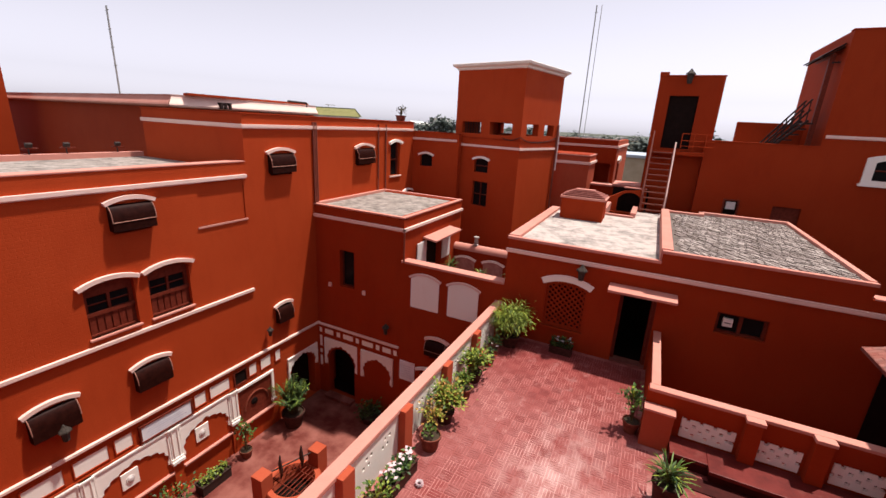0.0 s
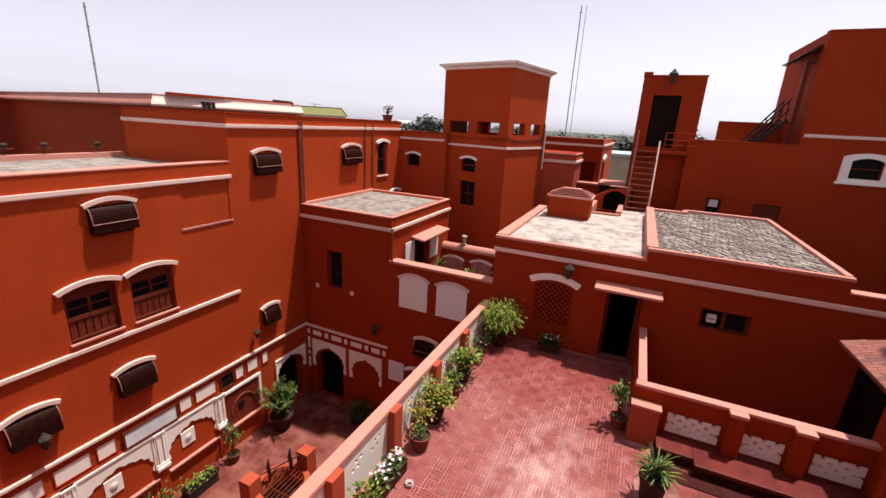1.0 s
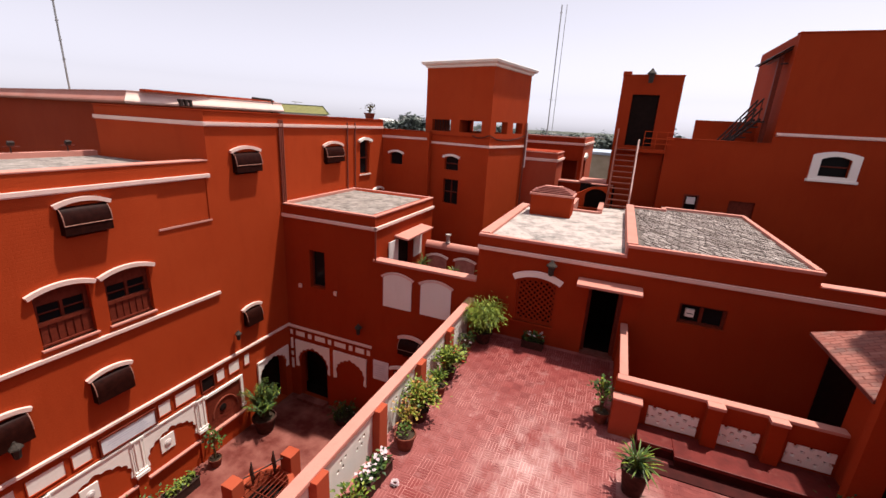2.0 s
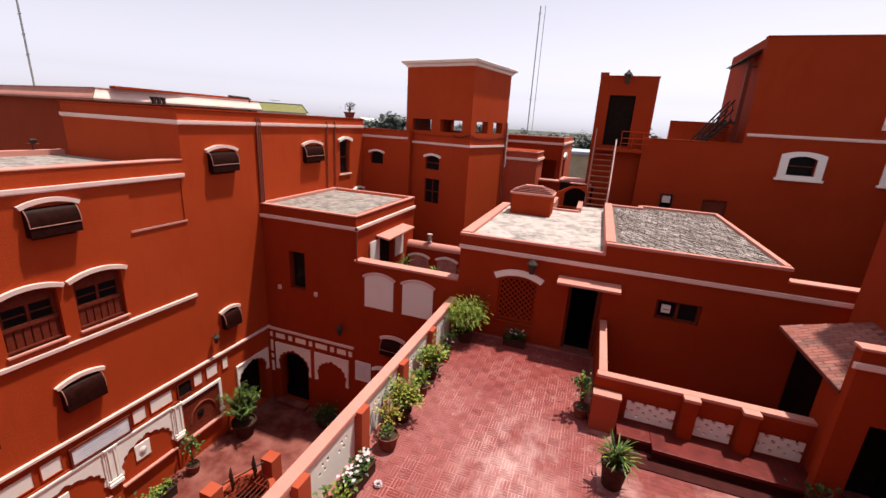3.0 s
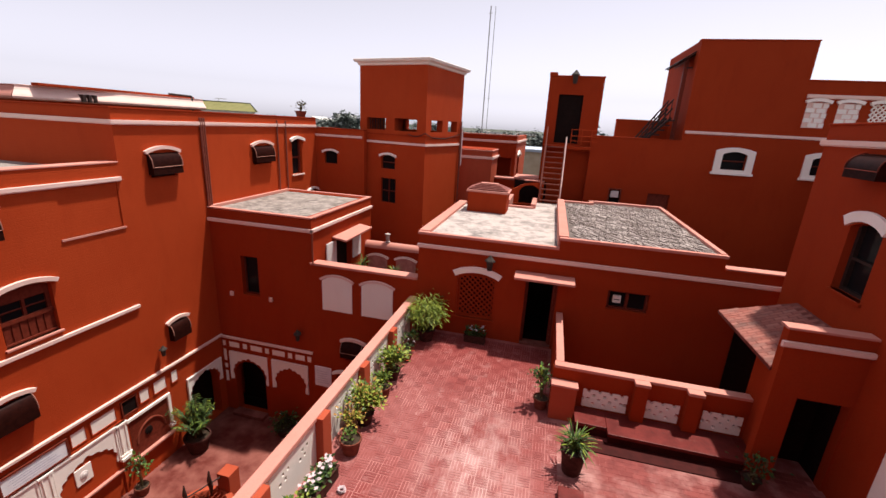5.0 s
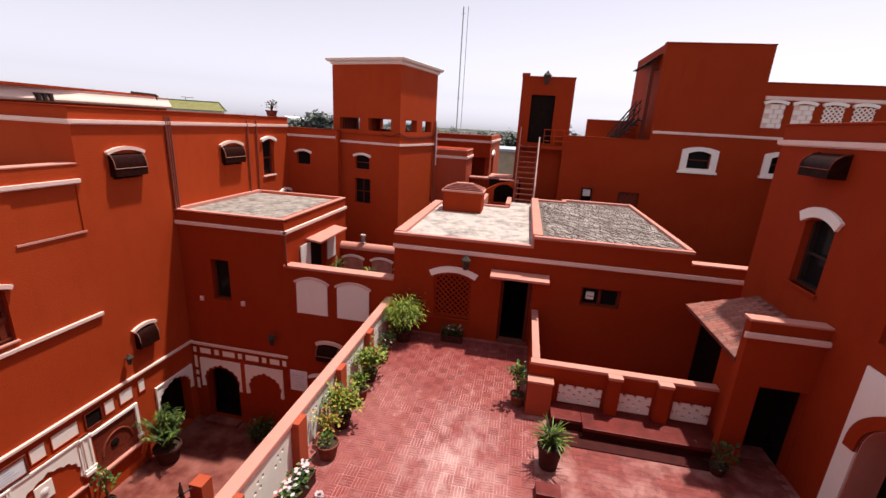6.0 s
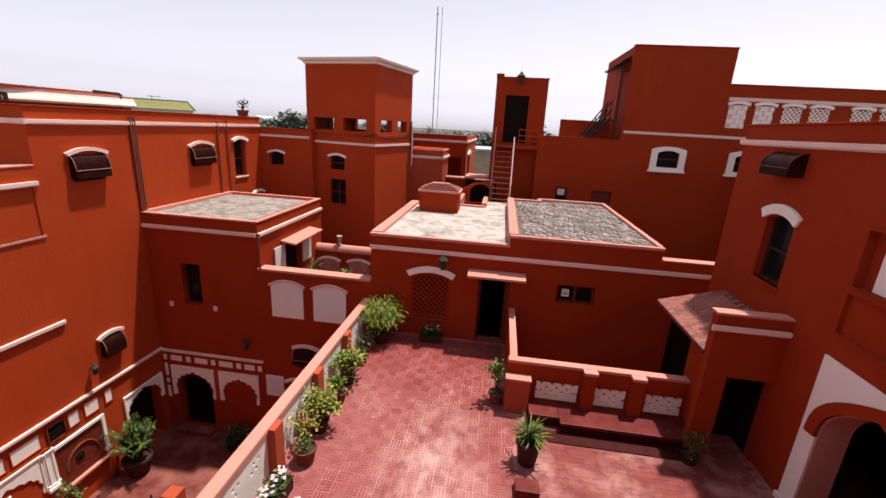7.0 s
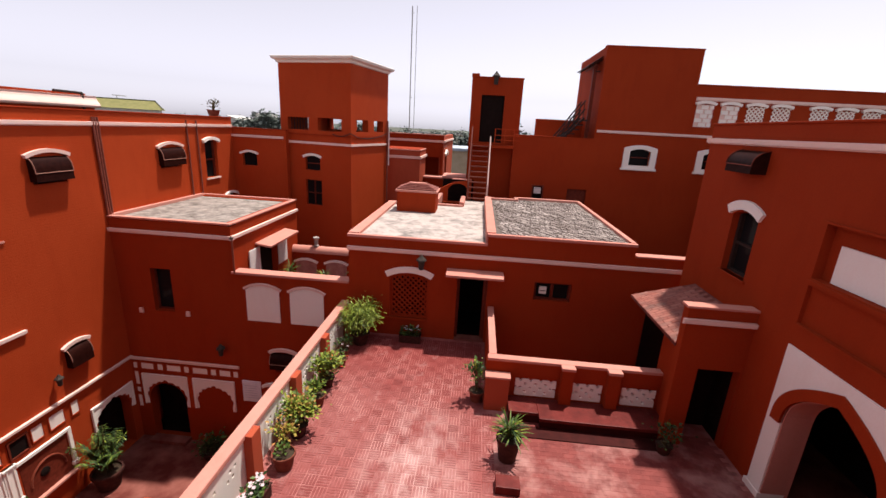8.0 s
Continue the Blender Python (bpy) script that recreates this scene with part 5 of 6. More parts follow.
for s in (0.32, 0.70):
    c = Vector((-8.42, 6.42, COURT + 1.30)).lerp(Vector((-7.80, 7.95, COURT + 1.30)), s)
    b = bmesh.new()
    vs = [c + Vector((0, 0, 0.42)), c + side * 0.16, c - Vector((0, 0, 0.42)), c - side * 0.16]
    f0 = [b.verts.new(v + ax * 0.015) for v in vs]
    f1 = [b.verts.new(v - ax * 0.015) for v in vs]
    b.faces.new(f0)
    b.faces.new(f1[::-1])
    for i in range(4):
        b.faces.new((f0[i], f0[(i + 1) % 4], f1[(i + 1) % 4], f1[i]))
    part("spindle_plate", b, M_IRON, well, "diamond-shaped iron plate")
solid("courtyard_steps", boxes((-7.9, -3.78, 8.6, 9.9, COURT, COURT + 0.10), (-7.5, -3.78, 8.9, 9.9, COURT + 0.1, COURT + 0.2), bevel=0.02), M_CFLOOR, "low red steps in the courtyard", "steps")

M_PALE = plain("pale_town_plaster", (0.55, 0.52, 0.50), (0.68, 0.65, 0.62), 0.85, 0, 0.8)
M_TAN = plain("tan_town_plaster", (0.45, 0.36, 0.25), (0.55, 0.46, 0.34), 0.85, 0, 0.8)
M_BLUE = plain("blue_grey_sheet", (0.36, 0.42, 0.50), (0.48, 0.53, 0.60), 0.5, 0, 1)

# ---- plants ----


def blade(bm, base, way, length, width, droop, n=5):
    """A strap leaf that rises and bends over."""
    way = way.normalized()
    side = way.cross(Vector((0, 0, 1)))
    side = side.normalized() if side.length > 1e-4 else Vector((1, 0, 0))
    p, d, prev = base.copy(), way.copy(), None
    for i in range(n + 1):
        s = i / n
        w = width * (0.35 + 1.3 * s) * (1 - s) ** 0.6 + 0.002
        pair = (bm.verts.new(p - side * w), bm.verts.new(p + side * w))
        if prev:
            bm.faces.new((prev[0], prev[1], pair[1], pair[0]))
        prev = pair
        d = (d + Vector((0, 0, -droop / n))).normalized()
        p = p + d * (length / n)


def leaflet(bm, p, d, up, size, aspect=0.42):
    """A small folded leaf of four triangles."""
    d = d.normalized()
    side = d.cross(up)
    side = side.normalized() if side.length > 1e-4 else Vector((1, 0, 0))
    nrm = side.cross(d)
    a, t = bm.verts.new(p), bm.verts.new(p + d * size - nrm * size * 0.12)
    m = p + d * size * 0.45
    l, r = bm.verts.new(m - side * size * aspect / 1.3 + nrm * size * 0.06), bm.verts.new(m + side * size * aspect / 1.3 + nrm * size * 0.06)
    c = bm.verts.new(m - nrm * size * 0.03)
    for q in ((a, c, l), (a, r, c), (l, c, t), (c, r, t)):
        bm.faces.new(q)


def pot(e, r, h, mat, at=(0, 0, 0)):
    b = bmesh.new()
    lathe(b, [(r * 0.68, 0.0), (r * 0.72, 0.0), (r * 0.95, h * 0.85), (r * 1.05, h * 0.86), (r * 1.05, h), (r * 0.92, h), (r * 0.9, h * 0.88)], 18, at, False)
    part("pot", b, mat, e, "", True)
    b = bmesh.new()
    lathe(b, [(r * 0.9, h * 0.88), (0.0, h * 0.9)], 18, at, False)
    part("soil", b, M_SOIL, e)


def bush(name, label, at, seed, r, h, n, size, mats, pot_r=0.17, pot_h=0.26, pot_mat=None, spread=1.0, stems=6, category="plant", group="", drape=0.0):
    """A potted shrub: a pot, stems and a loose crown of separate leaves."""
    e = thing(name, label, category, at, group)
    W.pop(e)
    rg = random.Random(seed)
    pot(e, pot_r, pot_h, pot_mat or M_POT)
    st = bmesh.new()
    tips = []
    for i in range(stems):
        a = rg.uniform(0, math.tau)
        q = rg.uniform(0.2, 0.9) * r * spread
        tip = Vector((q * math.cos(a), q * math.sin(a), pot_h + h * rg.uniform(0.35, 0.85)))
        mid = Vector((tip.x * 0.35, tip.y * 0.35, pot_h + (tip.z - pot_h) * 0.55))
        rod(st, (tip.x * 0.1, tip.y * 0.1, pot_h * 0.85), mid, 0.011, 0.008, 5)
        rod(st, mid, tip, 0.008, 0.004, 5)
        tips += [tip, mid.lerp(tip, 0.5)]
    part("stem", st, M_STEM, e)
    layers = [bmesh.new() for _ in mats]
    for i in range(n):
        k = rg.choices(range(len(mats)), [m[1] for m in mats])[0]
        t = rg.choice(tips)
        o = Vector((rg.gauss(0, 1), rg.gauss(0, 1), rg.gauss(0, 0.8))) * r * 0.33
        p = t + o
        p.z = max(pot_h + 0.02, p.z)
        d = Vector((o.x + 0.5 * t.x, o.y + 0.5 * t.y, 0.15 + rg.uniform(-0.5, 0.5) * r)).normalized() + Vector((rg.uniform(-0.6, 0.6), rg.uniform(-0.6, 0.6), rg.uniform(-0.5, 0.3)))
        if drape:
            blade(layers[k], p, d + Vector((0, 0, 0.3)), size * rg.uniform(0.9, 1.9), size * 0.15, drape * rg.uniform(0.8, 1.9), 3)
        else:
            leaflet(layers[k], p, d, Vector((rg.uniform(-0.4, 0.4), rg.uniform(-0.4, 0.4), 1)), size * rg.uniform(0.6, 1.25), 0.42)
    for b, m in zip(layers, mats):
        part("foliage", b, m[0], e, m[2] if len(m) > 2 else "")
    return e


def straps(name, label, at, seed, n, length, width, droop, mats, pot_r, pot_h, pot_mat, tall=0.0, tilt=(0.25, 1.1)):
    """A potted plant of arching strap leaves, from the pot or from a short stem."""
    e = thing(name, label, "plant", at)
    W.pop(e)
    rg = random.Random(seed)
    pot(e, pot_r, pot_h, pot_mat)
    layers = [bmesh.new() for _ in mats]
    for i in range(n):
        k = rg.choices(range(len(mats)), [m[1] for m in mats])[0]
        a, q = rg.uniform(0, math.tau), rg.uniform(*tilt)
        way = Vector((math.sin(q) * math.cos(a), math.sin(q) * math.sin(a), math.cos(q)))
        base = Vector((rg.uniform(-0.05, 0.05), rg.uniform(-0.05, 0.05), pot_h * 0.9 + rg.random() * tall))
        blade(layers[k], base, way, length * rg.uniform(0.6, 1.1), width * rg.uniform(0.7, 1.2), droop * rg.uniform(0.6, 1.3))
    for b, m in zip(layers, mats):
        part("foliage", b, m[0], e)
    if tall:
        part("stem", rods([((0, 0, pot_h * 0.8), (0, 0, pot_h + tall))], 0.03, 8), M_STEM, e)
    return e


def fronds(name, label, at, seed, n, length, pot_r, pot_h):
    """A feather palm in a pot: arching ribs, each with two rows of narrow leaflets."""
    e = thing(name, label, "plant", at)
    W.pop(e)
    rg = random.Random(seed)
    pot(e, pot_r, pot_h, M_DPOT)
    ribs, a_leaf, b_leaf, c_leaf = (bmesh.new() for _ in range(4))
    for i in range(n):
        a, q = rg.uniform(0, math.tau), rg.uniform(0.03, 0.36)
        d = Vector((math.sin(q) * math.cos(a), math.sin(q) * math.sin(a), math.cos(q)))
        p = Vector((rg.uniform(-0.15, 0.15), rg.uniform(-0.15, 0.15), pot_h * 0.9))
        ln = length * rg.uniform(0.7, 1.25)
        for k in range(12):
            q2 = p + d * (ln / 12)
            rod(ribs, p, q2, 0.010, 0.008, 4)
            if k > 3:
                sd = d.cross(Vector((0, 0, 1))).normalized()
                for sgn in (1, -1):
                    for half in (0.0, 0.5):
                        blade(rg.choices((a_leaf, b_leaf, c_leaf), (4, 5, 1))[0], p.lerp(q2, half), sd * sgn + d * 0.7 + Vector((0, 0, rg.uniform(-0.2, 0.25))), 0.30 * rg.uniform(0.7, 1.1) * (1.15 - 0.045 * k), 0.016, 0.8, 3)
            p = q2
            d = (d + Vector((0, 0, -0.085)) + Vector((rg.uniform(-0.03, 0.03), rg.uniform(-0.03, 0.03), 0))).normalized()
    part("rib", ribs, M_STEM, e)
    part("foliage", a_leaf, M_LEAF, e)
    part("foliage", b_leaf, M_DEEP, e)
    part("foliage", c_leaf, M_LIME, e)
    return e


def trough(name, label, at, seed, length, width, h, mat, along, leaf_mats, n, flowers=0, rise=0.3):
    """A long plant box, with low leafy growth and blossoms."""
    e = thing(name, label, "planter", at)
    W.pop(e)
    e.rotation_euler = (0, 0, along)
    rg = random.Random(seed)
    l, w, t = length / 2, width / 2, 0.02
    part("box", boxes((-l, l, -w, -w + t, 0, h), (-l, l, w - t, w, 0, h), (-l, -l + t, -w + t, w - t, 0, h), (l - t, l, -w + t, w - t, 0, h), (-l + t, l - t, -w + t, w - t, 0, t)), mat, e)
    part("rim", boxes((-l - 0.015, l + 0.015, -w - 0.015, -w + t, h, h + 0.03), (-l - 0.015, l + 0.015, w - t, w + 0.015, h, h + 0.03), (-l - 0.015, -l + t, -w + t, w - t, h, h + 0.03), (l - t, l + 0.015, -w + t, w - t, h, h + 0.03)), mat, e)
    part("soil", boxes((-l + t, l - t, -w + t, w - t, t, h - 0.03)), M_SOIL, e)
    layers = [bmesh.new() for _ in leaf_mats]
    for i in range(n):
        k = rg.choices(range(len(leaf_mats)), [m[1] for m in leaf_mats])[0]
        p = Vector((rg.uniform(-l, l) * 0.95, rg.gauss(0, w * 0.5), h + rise * rg.random() ** 1.3))
        d = Vector((rg.uniform(-1, 1), rg.uniform(-1, 1), rg.uniform(-0.2, 0.8)))
        leaflet(layers[k], p, d, Vector((rg.uniform(-0.3, 0.3), rg.uniform(-0.3, 0.3), 1)), rg.uniform(0.06, 0.12))
    for b, m in zip(layers, leaf_mats):
        part("foliage", b, m[0], e)
    if flowers:
        b = bmesh.new()
        for i in range(flowers):
            c = Vector((rg.uniform(-l, l) * 0.95, rg.gauss(0, w * 0.55), h + rise * rg.uniform(0.55, 1.1)))
            for j in range(5):
                a = j * math.tau / 5 + rg.random()
                leaflet(b, c, Vector((math.cos(a), math.sin(a), 0.25)), Vector((0, 0, 1)), rg.uniform(0.034, 0.048), 0.75)
        part("blossom", b, M_FLOW, e, "white blossoms")
    return e


bush("potted_shrub", "dense round green shrub in a terrace corner pot", (-3.02, 11.0, -0.02), 1, 0.42, 1.00, 3200, 0.088, [(M_LIME, 9), (M_LEAF, 2)], 0.26, 0.36, M_DPOT, 1.0, 20, drape=0.75)
trough("flower_box", "dark trough of white and green plants by the wall", (-1.60, 11.36, -0.02), 2, 0.62, 0.26, 0.20, M_DPOT, 0.0, [(M_DEEP, 4), (M_LEAF, 1)], 200, 12, 0.26)
bush("potted_shrub", "small grey-green shrub in a clay pot", (-3.26, 10.2, -0.02), 3, 0.18, 0.42, 110, 0.09, [(M_DEEP, 3), (M_LEAF, 2), (M_FLOW, 0.6)], 0.15, 0.22)
bush("potted_shrub", "low herb in a small clay pot", (-3.20, 9.72, -0.02), 4, 0.16, 0.16, 40, 0.07, [(M_DEEP, 1)], 0.16, 0.24, M_POT, 1, 4)
bush("potted_shrub", "leafy yellow-green shrub with red blossoms in pot", (-3.24, 8.78, -0.02), 5, 0.30, 0.60, 620, 0.10, [(M_LIME, 6), (M_LEAF, 4), (M_PINKF, 0.35, "red blossoms")], 0.19, 0.28, M_DPOT, 1, 10)
bush("potted_shrub", "green shrub in a clay pot by the parapet", (-3.20, 8.05, -0.02), 6, 0.22, 0.38, 260, 0.09, [(M_LEAF, 4), (M_LIME, 3)], 0.19, 0.27)
bush("potted_shrub", "rangy yellowing shrub in a dark pot", (-3.22, 7.05, -0.02), 7, 0.33, 0.62, 640, 0.10, [(M_LIME, 6), (M_YELL, 2.5), (M_LEAF, 3)], 0.20, 0.28, M_DPOT, 1, 12)
bush("potted_shrub", "yellow-leaved shrub in a clay pot", (-3.30, 6.55, -0.02), 8, 0.24, 0.50, 260, 0.08, [(M_YELL, 4), (M_LIME, 4)], 0.15, 0.22)
bush("potted_shrub", "nearly bare clay pot with one small sprig", (-3.12, 6.20, -0.02), 9, 0.16, 0.14, 34, 0.09, [(M_LEAF, 1)], 0.21, 0.32, M_POT, 1, 3)
trough("flower_box", "dark trough full of white blossoming plants", (-3.20, 5.18, -0.02), 10, 0.80, 0.26, 0.24, M_DPOT, radians(87), [(M_DEEP, 3), (M_LEAF, 2)], 200, 42, 0.20)
bush("potted_shrub", "green and yellow shrub in a clay pot", (-3.22, 4.45, -0.02), 11, 0.22, 0.22, 120, 0.09, [(M_LIME, 3), (M_LEAF, 3)], 0.19, 0.27)
b = bmesh.new()
for i in range(26):
    a = i * 2.4
    leaflet(b, Vector((-2.85 + 0.03 * math.cos(a), 5.30 + 0.03 * math.sin(a), 0.0 + 0.0015 * i)), Vector((math.cos(a), math.sin(a), 0.15 + 0.03 * i)), Vector((0, 0, 1)), 0.055, 0.75)
petal = tagged(part("fallen_blossom", b, M_FLOW), "white fallen blossom cluster on the tiles", "flower")
bush("potted_shrub", "thin leafy plant in a clay pot by the pier", (0.42, 8.80, -0.02), 12, 0.24, 0.92, 130, 0.11, [(M_LEAF, 3), (M_DEEP, 2), (M_LIME, 0.6)], 0.18, 0.28, M_POT, 0.9, 5)
straps("potted_palm", "spiky strap-leaved plant in a tall dark pot", (1.06, 7.02, -0.02), 13, 90, 0.47, 0.018, 1.1, [(M_LEAF, 4), (M_DEEP, 3), (M_LIME, 1.5)], 0.24, 0.52, M_DPOT, 0.22)
bush("potted_shrub", "straggling dark plant in a pot beside the porch", (4.32, 7.66, -0.02), 14, 0.32, 0.40, 120, 0.09, [(M_DEEP, 5), (M_STEM, 2), (M_LEAF, 0.6)], 0.16, 0.22, M_DPOT)
fronds("potted_palm", "bushy arching green palm in a dark court pot", (-10.45, 9.55, COURT), 15, 34, 1.15, 0.40, 0.58)
bush("potted_shrub", "thin leafy climber in a clay pot", (-10.62, 7.62, COURT), 16, 0.28, 1.25, 90, 0.12, [(M_LEAF, 3), (M_DEEP, 3)], 0.20, 0.30, M_POT, 1, 6)
trough("planter_box", "stone trough of low green plants in the courtyard", (-10.55, 6.38, COURT), 17, 0.95, 0.36, 0.30, M_IRON, radians(90), [(M_LEAF, 3), (M_LIME, 3)], 170, 0, 0.24)
bush("potted_shrub", "loose red-tipped shrub by the court wall", (-10.55, 5.25, COURT), 18, 0.45, 0.7, 170, 0.10, [(M_LEAF, 3), (M_DEEP, 3), (M_PINKF, 0.5)], 0.20, 0.28, M_POT, 1, 9)
bush("potted_shrub", "broad low pot of dark green plants", (-8.15, 11.15, COURT), 19, 0.42, 0.32, 300, 0.11, [(M_DEEP, 6), (M_LEAF, 2), (M_FLOW, 0.2)], 0.40, 0.30, M_DPOT, 1, 10)
for i, (x, s) in enumerate(((-6.75, 0.55), (-5.3, 0.4), (-4.1, 0.6))):
    straps("potted_palm", "small green strap-leaved plant in the roof garden", (x, 14.6 if i != 1 else 14.2, 0.0), 30 + i, 60, s, 0.022, 1.3, [(M_DEEP, 3), (M_LEAF, 3), (M_LIME, 0.6)], 0.2, 0.40, M_POT, 0.45)
bush("potted_shrub", "bare twiggy plant in a red pot on the roof corner", (-11.5, 18.2, 6.19), 40, 0.26, 0.42, 90, 0.10, [(M_STEM, 4), (M_DEEP, 1)], 0.26, 0.26, M_POT, 1, 14)

# ---- behind: neighbouring houses, masts, trees, skyline ----
mid = thing("house", "low red roof house with a dark opening and pale band", "house", (-3.6, 27, COURT))
part("wall", slab(rect(-6.0, -2.20, COURT, 5.74), [rect(-3.75, -2.38, 3.30, 4.42)], "y", 27.0, 0.3), M_REDS, mid)
# Lighter orange red than the front: light on this side put into colour.
part("side_wall", slab(rect(27.3, 36.0, COURT, 5.74), [arch(28.6, 30.2, 2.9, 4.4, 0.2)], "+x", -2.20, 0.3), M_POST, mid)
part("arch_trim", lplate(arch_band(28.5, 30.3, 4.4, 0.22, 0.2), [], 0.0, 0.1, wallspace("+x", -2.20)), M_WHITE, mid)
part("sill_slab", boxes((-3.9, -2.22, 26.6, 27.0, 3.18, 3.28), bevel=0.02), M_TRIM, mid)
part("coping", boxes((-6.0, -2.15, 26.95, 27.35, 5.74, 5.80), bevel=0.015), M_COPE, mid)
part("roof", boxes((-6.0, -2.50, 27.3, 36, 5.3, 5.4)), M_SCREED, mid)
part("inner_wall", boxes((-6.0, -2.51, 28.2, 28.3, COURT, 5.3)), M_REDS, mid)
strip(mid, wallspace("y", 27.0), -6.0, -2.12, 5.40, 0.12, 0.08)
strip(mid, wallspace("+x", -2.20), 26.93, 36.0, 5.40, 0.12, 0.08)
mid = thing("house", "small red parapet house with pale coping", "house", (-4, 23, COURT))
# Lighter paint chosen so the colour carries the light on this front.
part("wall", boxes((-5.4, -3.05, 22.6, 25.0, COURT, 4.96)), M_POST, mid)
part("wall_cap", boxes((-5.4, -3.10, 22.62, 24.9, 4.96, 5.06), bevel=0.04), M_REDS, mid)
part("coping", boxes((-5.4, -3.02, 22.55, 22.75, 4.97, 5.03), (-3.18, -3.02, 22.75, 25.0, 4.97, 5.03), bevel=0.015), M_COPE, mid)
part("vent_pipe", rods([((-4.62, 22.0, 4.2), (-4.62, 22.0, 6.05))], 0.045, 8), M_CURT, mid, "pale grey vent pipe", True)
strip(mid, wallspace("y", 22.6), -5.4, -2.98, 4.64, 0.12, 0.08)
strip(mid, wallspace("+x", -3.05), 22.53, 25.0, 4.64, 0.12, 0.08)
mid = thing("house", "low red wall and ledge between roofs", "house", (-2, 23, COURT))
part("wall", boxes((-3.05, -1.85, 24.2, 24.5, COURT, 3.42)), M_REDS, mid)
part("coping", boxes((-3.05, -1.82, 24.1, 24.6, 3.42, 3.52), bevel=0.02), M_COPE, mid)
part("ledge", boxes((-1.80, -0.42, 22.3, 24.0, 3.68, 3.80), bevel=0.02), M_COPE, mid)
part("ledge_wall", boxes((-1.78, -0.44, 22.4, 22.7, COURT, 3.68)), M_REDS, mid)

# west neighbour with a heavy rounded cornice
nb = thing("house", "long red neighbour house with a bulging pale cornice", "house", (-25, 14, COURT))
C0, CL, CR = Vector((-21.2, 13.3, 0)), Vector((-60.0, 19.7, 0)), Vector((-20.2, 21.6, 0))
for nm, p, q, sgn in (("wall", C0, CL, 1), ("side_wall", C0, CR, -1)):
    d = (q - p).normalized()
    out = Vector((d.y, -d.x, 0)) * -sgn
    b = bmesh.new()
    rows = [(0.0, COURT), (0.0, 6.26), (0.40, 6.30), (0.44, 6.38), (0.40, 6.46), (0.26, 6.64), (0.20, 6.78), (0.24, 6.84), (-0.3, 6.86), (-0.3, COURT)]
    rings = []
    for e in (p, q):
        mit = 1.0 if e is p else 0.0
        rings.append([b.verts.new((e.x + out.x * o - d.x * o * mit, e.y + out.y * o - d.y * o * mit, z)) for o, z in rows])
    for i in range(len(rows) - 1):
        f = b.faces.new((rings[0][i], rings[1][i], rings[1][i + 1], rings[0][i + 1]))
        f.material_index = 0 if i in (0, 8) else 1
    part(nm, b, [M_REDS, M_COPE if nm == "wall" else M_TRIM], nb)
part("roof", slab([(C0.x - 0.2, C0.y + 0.2), (CR.x - 0.2, CR.y), (-60, 24), (CL.x, CL.y + 0.2)], [], "z", 6.7, 0.1), M_SCREED, nb)
for y in (15.2, 15.45, 15.7):
    part("bracket", boxes((-20.72, -20.40, y, y + 0.12, 6.30, 6.62)), M_IRON, nb)
part("roof_edge", boxes((-20.9, -20.5, 13.6, 21.5, 6.84, 6.95)), M_REDS, nb)
part("drain_pipe", rods([((-20.1, 20.9, 6.95), (-20.1, 20.9, 6.0)), ((-20.1, 20.9, 6.95), (-20.3, 19.6, 6.98))], 0.06, 8), M_IRON, nb)
for y in (5.80, 6.70, 8.10):
    e = thing("floodlight", "small dark floodlight on the low roof parapet", "lamp", (-16.32, y, 4.70), "roof floodlights")
    part("stand", rods([((-16.32, y, 4.69), (-16.32, y, 4.90))], 0.018, 6), M_IRON, e)
    b = boxes((-0.05, 0.05, -0.08, 0.08, -0.06, 0.06), bevel=0.015)
    b.transform(Matrix.Translation((-16.26, y, 4.97)) @ Matrix.Rotation(radians(25), 4, "Y"))
    part("housing", b, M_IRON, e)
    part("bracket", boxes((-16.36, -16.28, y - 0.16, y + 0.22, 4.86, 4.89)), M_WOOD, e)
tw = thing("house", "distant red roof block beyond the cornice", "house", (-50, 14.7, COURT))
part("wall", boxes((-62, -44.6, 14.0, 15.4, COURT, 9.6)), M_REDS, tw)


def mast(at, z1, r, label, rungs=0):
    e = thing("antenna_mast", label, "mast", at)
    part("pole", rods([(at, (at[0], at[1], at[2] + (z1 - at[2]) * 0.6)), ((at[0], at[1], at[2] + (z1 - at[2]) * 0.6), (at[0], at[1], z1))], r, 8), M_GRILL, e, "", True)
    for i in range(rungs):
        z = at[2] + (z1 - at[2]) * (0.35 + 0.6 * i / max(1, rungs - 1))
        part("antenna_arm", rods([((at[0] - 0.14, at[1], z), (at[0] + 0.16, at[1], z + 0.03))], r * 0.5, 6), M_GRILL, e)
    part("foot", boxes((at[0] - 0.3, at[0] + 0.3, at[1] - 0.3, at[1] + 0.3, at[2] - 0.4, at[2] + 0.05)), M_SCREED, e)
    return e


mast((-30.25, 15.7, 6.75), 11.75, 0.05, "thin grey antenna mast with small arms", 4)
mast((-7.22, 44.0, 4.5), 17.1, 0.052, "tall thin grey radio mast", 2)
mast((-6.74, 43.8, 4.5), 17.05, 0.028, "slender guy mast beside the radio mast", 1)
shed = thing("house", "plain roof block carrying the masts", "house", (-7, 45, COURT))
part("wall", boxes((-14, 2, 43, 50, COURT, 4.1)), M_TAN, shed)
part("roof", boxes((-14.2, 2.2, 42.8, 50.2, 4.1, 4.35)), M_BLUE, shed)

M_GREENROOF = plain("yellow_green_roof", (0.17, 0.165, 0.055), (0.235, 0.215, 0.08), 0.7, 0, 2)


